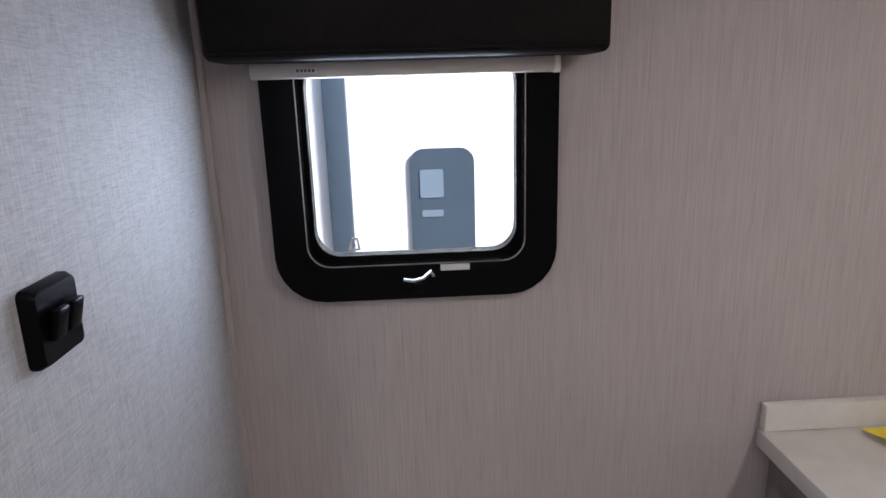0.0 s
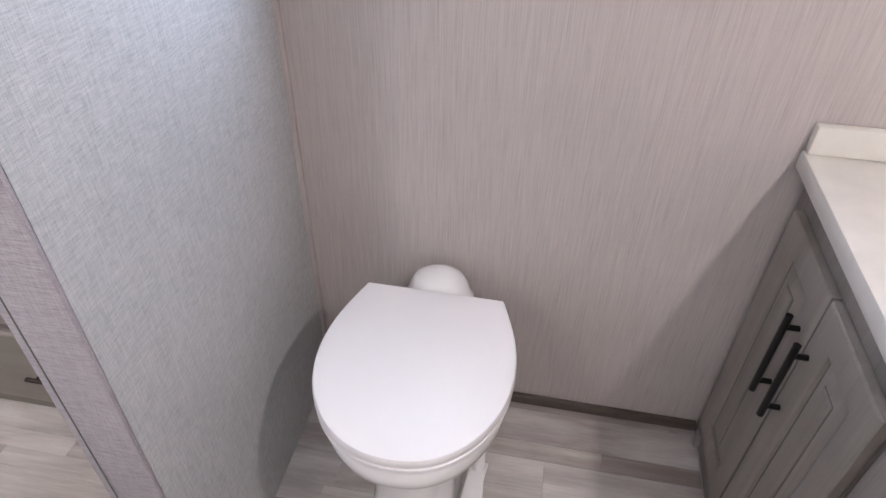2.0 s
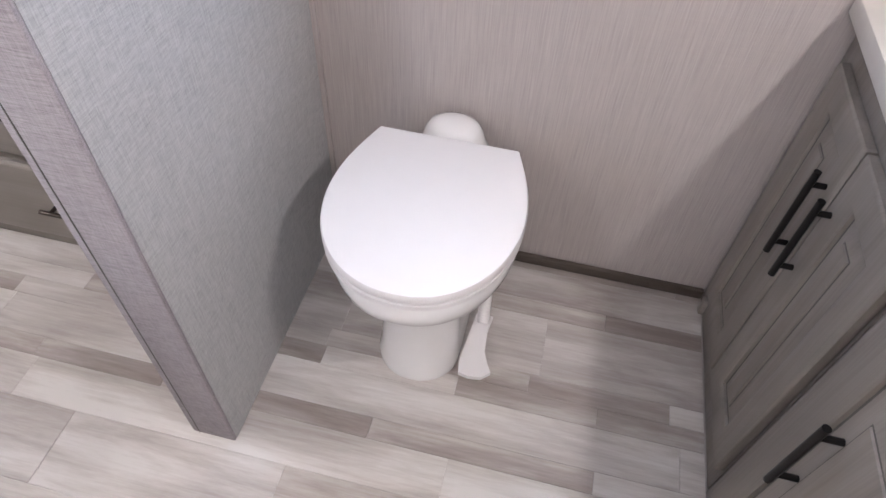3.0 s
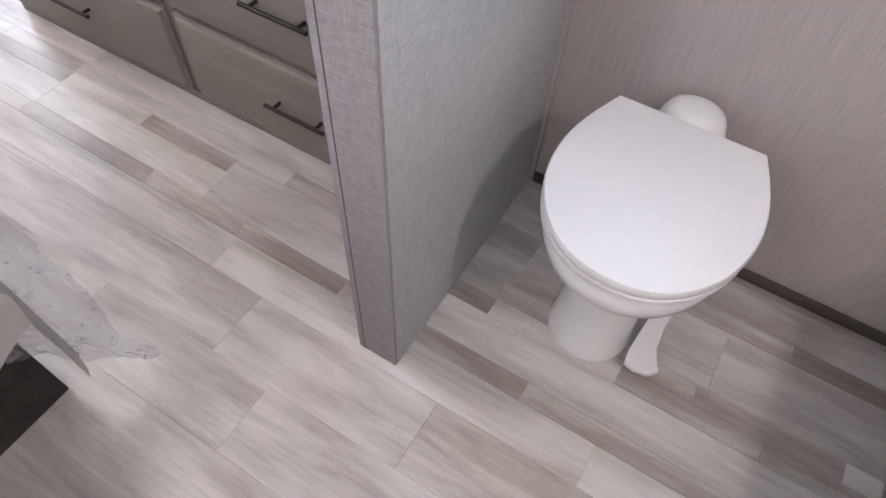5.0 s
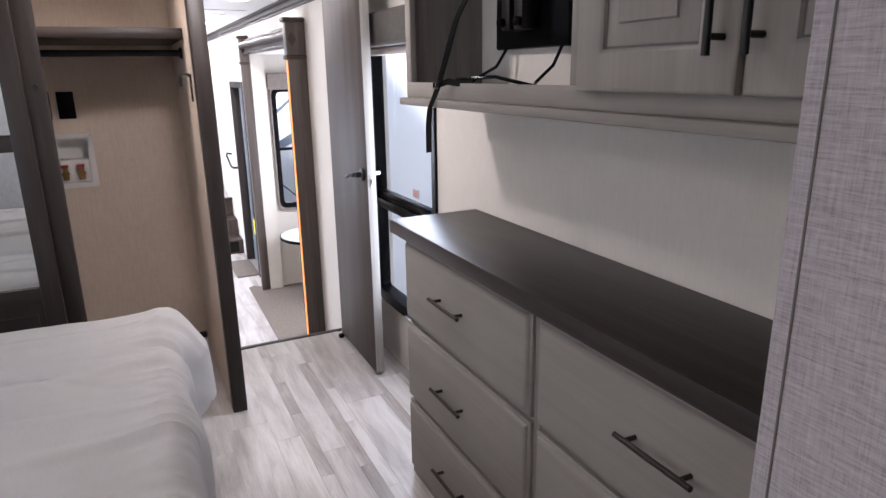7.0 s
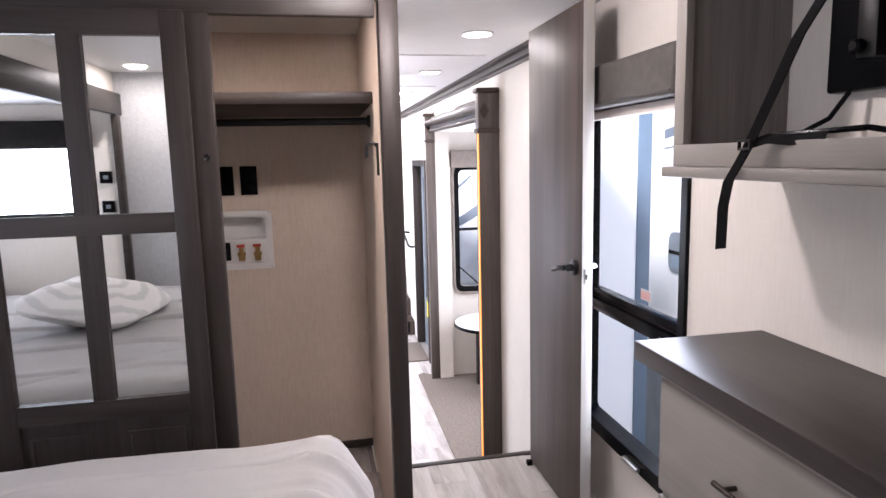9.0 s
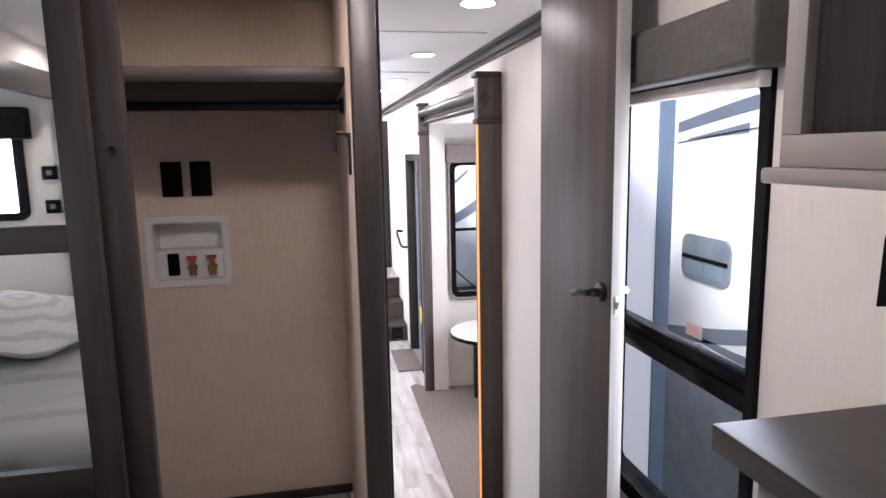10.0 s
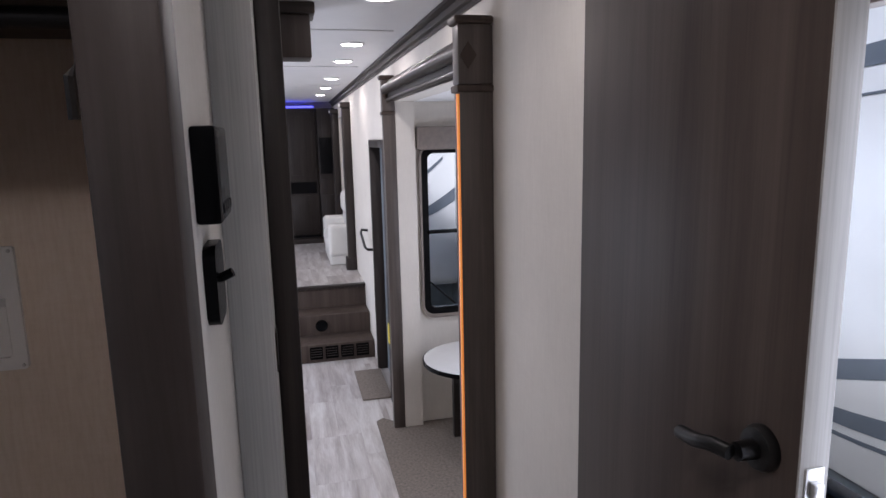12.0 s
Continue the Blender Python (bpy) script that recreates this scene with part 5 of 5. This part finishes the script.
part("ring", lathe([(0.058, 0), (0.058, 0.006), (0.048, 0.008), (0.044, 0.004), (0.0, 0.004)], (-7.649, 1.27, -0.475), 24, "x"), M_BLACK, rv)

cb = thing("corbel", (-4.42, 1.05, CEIL), "dark boxed corbel under the ceiling", "corbel")
part("cap", box(-4.52, 0.94, 1.755, -4.33, 1.185, CEIL - 0.001, 0.008), M_DARK_Y, cb)
part("block", box(-4.50, 0.94, 1.59, -4.35, 1.165, 1.755, 0.006), M_DARK_V, cb)


# ---- raised deck ----
def sofa():
    s = thing("sofa", (-9.4, 1.72, DECK), "white leather recliner sofa on the raised deck", "sofa")
    part("base", box(-9.95, 1.46, DECK, -8.98, 2.0, DECK + 0.16, 0.03, 3), M_SOFA, s)
    part("seat", box(-9.85, 1.44, DECK + 0.16, -9.08, 1.76, DECK + 0.33, 0.05, 4), M_SOFA, s)
    for x in (-9.97, -9.08):
        part("arm", box(x, 1.45, DECK + 0.10, x + 0.14, 1.92, DECK + 0.48, 0.05, 4), M_SOFA, s)
    part("backrest", box(-9.85, 1.70, DECK + 0.28, -9.04, 1.93, DECK + 0.72, 0.06, 4), M_SOFA, s)
    part("headrest", box(-9.45, 1.64, DECK + 0.58, -9.02, 1.90, DECK + 0.84, 0.07, 4), M_SOFA, s)


sofa()
for x0 in (-8.72, -10.3):
    p = thing("slide_post", (x0, 1.68, DECK), "dark wood post framing the sofa slide-out", "post", "slide-out posts")
    part("shaft", box(x0 - 0.06, 1.645, DECK, x0 + 0.06, WH - 0.001, 1.60, 0.006), M_DARK_V, p)
    part("foot", box(x0 - 0.07, 1.62, DECK, x0 + 0.07, WH - 0.001, DECK + 0.14, 0.006), M_DARK_V, p)
    part("cap", box(x0 - 0.07, 1.63, 1.60, x0 + 0.07, WH - 0.001, 1.66, 0.008), M_DARK_Y, p)
    lm = thing("wall_light", (x0, 1.62, 1.62), "small white accent light on the post", "wall light")
    part("lens", box(x0 - 0.025, 1.62, 1.61, x0 + 0.025, 1.631, 1.645, 0.006), M_WHITE_PL, lm)


def far_cabinet(y0, y1, upper, label):
    c = thing("tall_cabinet", (-11.0, (y0 + y1) / 2, DECK), label, "cabinet", "cabinets on the far wall")
    part("body", box(-11.199, y0, DECK, -10.86, y1, 1.70, 0.003), M_DARK_V, c)
    part("toe_kick", box(-10.86, y0 + 0.01, DECK, -10.852, y1 - 0.01, DECK + 0.1), M_BLACK, c)
    for za, zb in ((DECK + 0.12, 0.50), (0.72, 1.66)):
        dd = part("door", box(-10.86, y0 + 0.015, za, -10.842, y1 - 0.015, zb, 0.004), M_DARK_V, c)
        part("raised_panel", box(-10.843, y0 + 0.07, za + 0.07, -10.836, y1 - 0.07, zb - 0.07, 0.003), M_DARK_V, dd)
    if upper:
        # No recess: a flat black panel paints the shaded niche opening.
        part("niche", box(-10.862, y0 + 0.03, 0.53, -10.855, y1 - 0.03, 0.69), M_BLACK, c)
    return c


far_cabinet(0.60, 1.02, False, "dark wood tall cabinet on the far wall")
far_cabinet(1.03, 1.47, True, "dark wood cabinet with a black panel as niche shade")
far_cabinet(1.48, 1.73, False, "narrow dark wood cabinet with a black screen")
tv = thing("television", (-10.83, 1.60, 0.9), "black screen on the far cabinet", "television")
part("screen", box(-10.835, 1.50, 0.80, -10.815, 1.70, 1.30, 0.004), M_BLACK, tv)
bl = thing("led_strip", (-10.9, 0.9, 1.74), "glowing blue light strip above the cabinets", "light strip")
part("strip", box(-11.0, 0.60, 1.715, -10.87, 1.45, 1.735), M_BLUE_LED, bl)
sl = thing("deck_sill", (-10.78, 1.2, DECK), "dark step board before the far cabinets", "step")
part("board", box(-10.85, 0.6, DECK, -10.70, 1.733, DECK + 0.07, 0.004), M_DARK_Y, sl)


# ---- outside ----
def swoosh(x0, x1, za, zb, ta, tb, sag, n=14):
    """A tapering curved stripe: bottom heights za to zb, thickness ta to tb, sagging between."""
    lo, hi = [], []
    for k in range(n + 1):
        f = k / n
        x = x0 + (x1 - x0) * f
        z = za + (zb - za) * f - sag * math.sin(math.pi * f)
        t = ta + (tb - ta) * f
        lo.append((x, z))
        hi.append((x, z + t))
    return lo + hi[::-1]


NY = 3.8
rvh = thing("trailer", (-3, NY + 1.2, -1.9), "white travel trailer with grey graphics parked outside", "trailer")
part("side", box(-14, NY, -0.56, 3.5, NY + 2.4, 2.35, 0.03), M_RV_WHITE, rvh, "white smooth siding")
part("skirt", box(-14, NY + 0.03, -1.95, 3.5, NY + 2.36, -0.56, 0.02), M_RV_DARK, rvh, "dark lower skirt")
part("roof", box(-14.05, NY - 0.03, 2.35, 3.55, NY + 2.45, 2.42, 0.02), M_RV_WHITE, rvh)
for o in (swoosh(-5.6, -3.0, 1.40, 1.60, 0.08, 0.13, -0.06), swoosh(-5.6, -3.2, 1.31, 1.50, 0.012, 0.012, -0.01), swoosh(-5.45, -4.72, 1.335, 1.372, 0.012, 0.07, 0.0), swoosh(-5.75, -3.2, -0.40, 0.38, 0.13, 0.10, 0.08), swoosh(-5.35, -3.3, -0.26, -0.10, 0.04, 0.13, 0.10), swoosh(-5.2, -3.3, -0.30, -0.18, 0.012, 0.03, 0.10)):
    part("graphic", slab(o, "y", NY - 0.006, NY - 0.001), M_RV_GREY, rvh)
wn2 = part("window", slab(rounded(-5.46, 0.22, -4.84, 0.585, 0.09), "y", NY - 0.02, NY + 0.01), M_RV_DARK, rvh, "dark rounded trailer window")
part("window_rail", slab([(-5.44, 0.39), (-4.86, 0.39), (-4.86, 0.42), (-5.44, 0.42)], "y", NY - 0.03, NY - 0.021), M_BLACK, wn2)
# Opaque panels; the window's paler look is put into their colour.
for wx0, wx1 in ((-5.40, -5.17), (-5.13, -4.90)):
    part("window_pane", slab(rounded(wx0, 0.27, wx1, 0.375, 0.02), "y", NY - 0.024, NY - 0.0205), M_VENT, wn2, "opaque pale blue-grey window panel")
dr = part("door", slab(rounded(0.426, -0.5, 0.742, 1.077, 0.07), "y", NY - 0.02, NY + 0.01), M_RV_SLATE, rvh, "blue-grey rounded trailer door")
part("door_window", slab(rounded(0.473, 0.838, 0.588, 0.976, 0.008, 2), "y", NY - 0.026, NY - 0.021), M_VENT, dr)
part("door_label", slab(rounded(0.48, 0.742, 0.585, 0.775, 0.004, 2), "y", NY - 0.026, NY - 0.021), M_VENT, dr)
part("awning_arm", box(0.03, NY - 0.05, -0.5, 0.14, NY - 0.01, 2.2, 0.01), M_RV_SLATE, rvh, "blue-grey awning arm")
for wx in (-4.0, -3.2):
    wl = part("wheel", lathe([(0.36, -0.1), (0.38, -0.05), (0.38, 0.12), (0.30, 0.14)], (wx, NY + 0.05, -1.62), 28, "y"), M_BLACK, rvh)
    part("rim", lathe([(0.22, -0.105), (0.2, -0.11), (0.05, -0.10)], (wx, NY + 0.05, -1.62), 20, "y"), M_SATIN, wl)
for jx in (-12, 2.8):
    part("jack", box(jx, NY + 0.9, -2.0, jx + 0.2, NY + 1.1, -1.9), M_BLACK, rvh)
gr = setting("ground", slab([(-400, -400), (400, -400), (400, 400), (-400, 400)], "z", -2.1, -2.0), M_GRAVEL, "pale gravel storage lot reaching the horizon", "ground")
t2 = thing("trailer", (-13, 3.4, -2.0), "white trailer with black graphics parked beyond the dining window", "trailer")
part("side", box(-16, 2.6, -1.3, -12.2, 5.0, 1.6, 0.2, 4), M_RV_WHITE, t2)
for o in (swoosh(2.6, 3.6, 0.3, 0.9, 0.12, 0.05, 0.1), swoosh(2.6, 3.8, -0.2, 0.2, 0.10, 0.22, 0.1), swoosh(2.65, 3.5, 0.9, 1.2, 0.05, 0.16, 0.05)):
    part("graphic", slab(o, "x", -12.2, -12.19), M_RV_GREY, t2)
part("underframe", box(-15.8, 2.8, -2.0, -12.6, 4.8, -1.3), M_RV_DARK, t2)


# ---- floor planks ----
def plank_mesh(length, width, name):
    bm = box(-length / 2, -width / 2, -0.003, length / 2, width / 2, 0.0, 0.0)
    top = [e for e in bm.edges if all(v.co.z > -0.001 for v in e.verts)]
    bmesh.ops.bevel(bm, geom=top, offset=0.0004, segments=1, affect="EDGES")
    bmesh.ops.recalc_face_normals(bm, faces=bm.faces)
    me = bpy.data.meshes.new(name)
    bm.to_mesh(me)
    bm.free()
    return me


PLANKS = {}


def lay(parent, x0, x1, y0, y1, z, rnd, longest=0.91):
    """Planks along x in rows of uneven width, with staggered ends; alike planks share a mesh."""
    y = y0
    while y < y1 - 0.01:
        w = rnd.choice((0.046, 0.092, 0.152, 0.152, 0.152, 0.152, 0.184))
        w = min(w, y1 - y)
        x = x0 - rnd.choice((0.0, 0.15, 0.3, 0.45, 0.6))
        while x < x1 - 0.01:
            ln = rnd.choice((0.455, 0.605, 0.91, 0.91)) if w > 0.05 else rnd.choice((0.3, 0.455))
            a, b = max(x, x0), min(x + ln, x1)
            x += ln
            if b - a < 0.02:
                continue
            dark = rnd.random() < (0.4 if w < 0.05 else 0.10)
            key = (round(b - a, 3), round(w, 3), dark)
            if key not in PLANKS:
                PLANKS[key] = plank_mesh(b - a - 0.0005, w - 0.0004, "plank")
                PLANKS[key].materials.append(M_PLANK_DARK if dark else M_PLANK)
            ob = new("plank", PLANKS[key])
            ob.location = ((a + b) / 2, y + w / 2, z)
            ob.parent = parent
        y += w


rnd = random.Random(11)
lay(floor, -2.795, 1.045, 0.26, 1.655, 0.0, rnd)
lay(floor_low, -7.34, -3.72, 0.3, 1.735, LOW, rnd)
lay(deck, -10.7, -8.0, 0.6, 1.735, DECK, rnd)
plain_floor = boxes((-3.065, -0.86, -0.003, -2.80, 0.88, 0.0), (-2.795, -1.5, -0.003, 0.0, 0.258, 0.0), (0.125, -0.86, -0.003, 1.6, 0.258, 0.0))
part("plank_sheet", plain_floor, M_PLANK, floor)
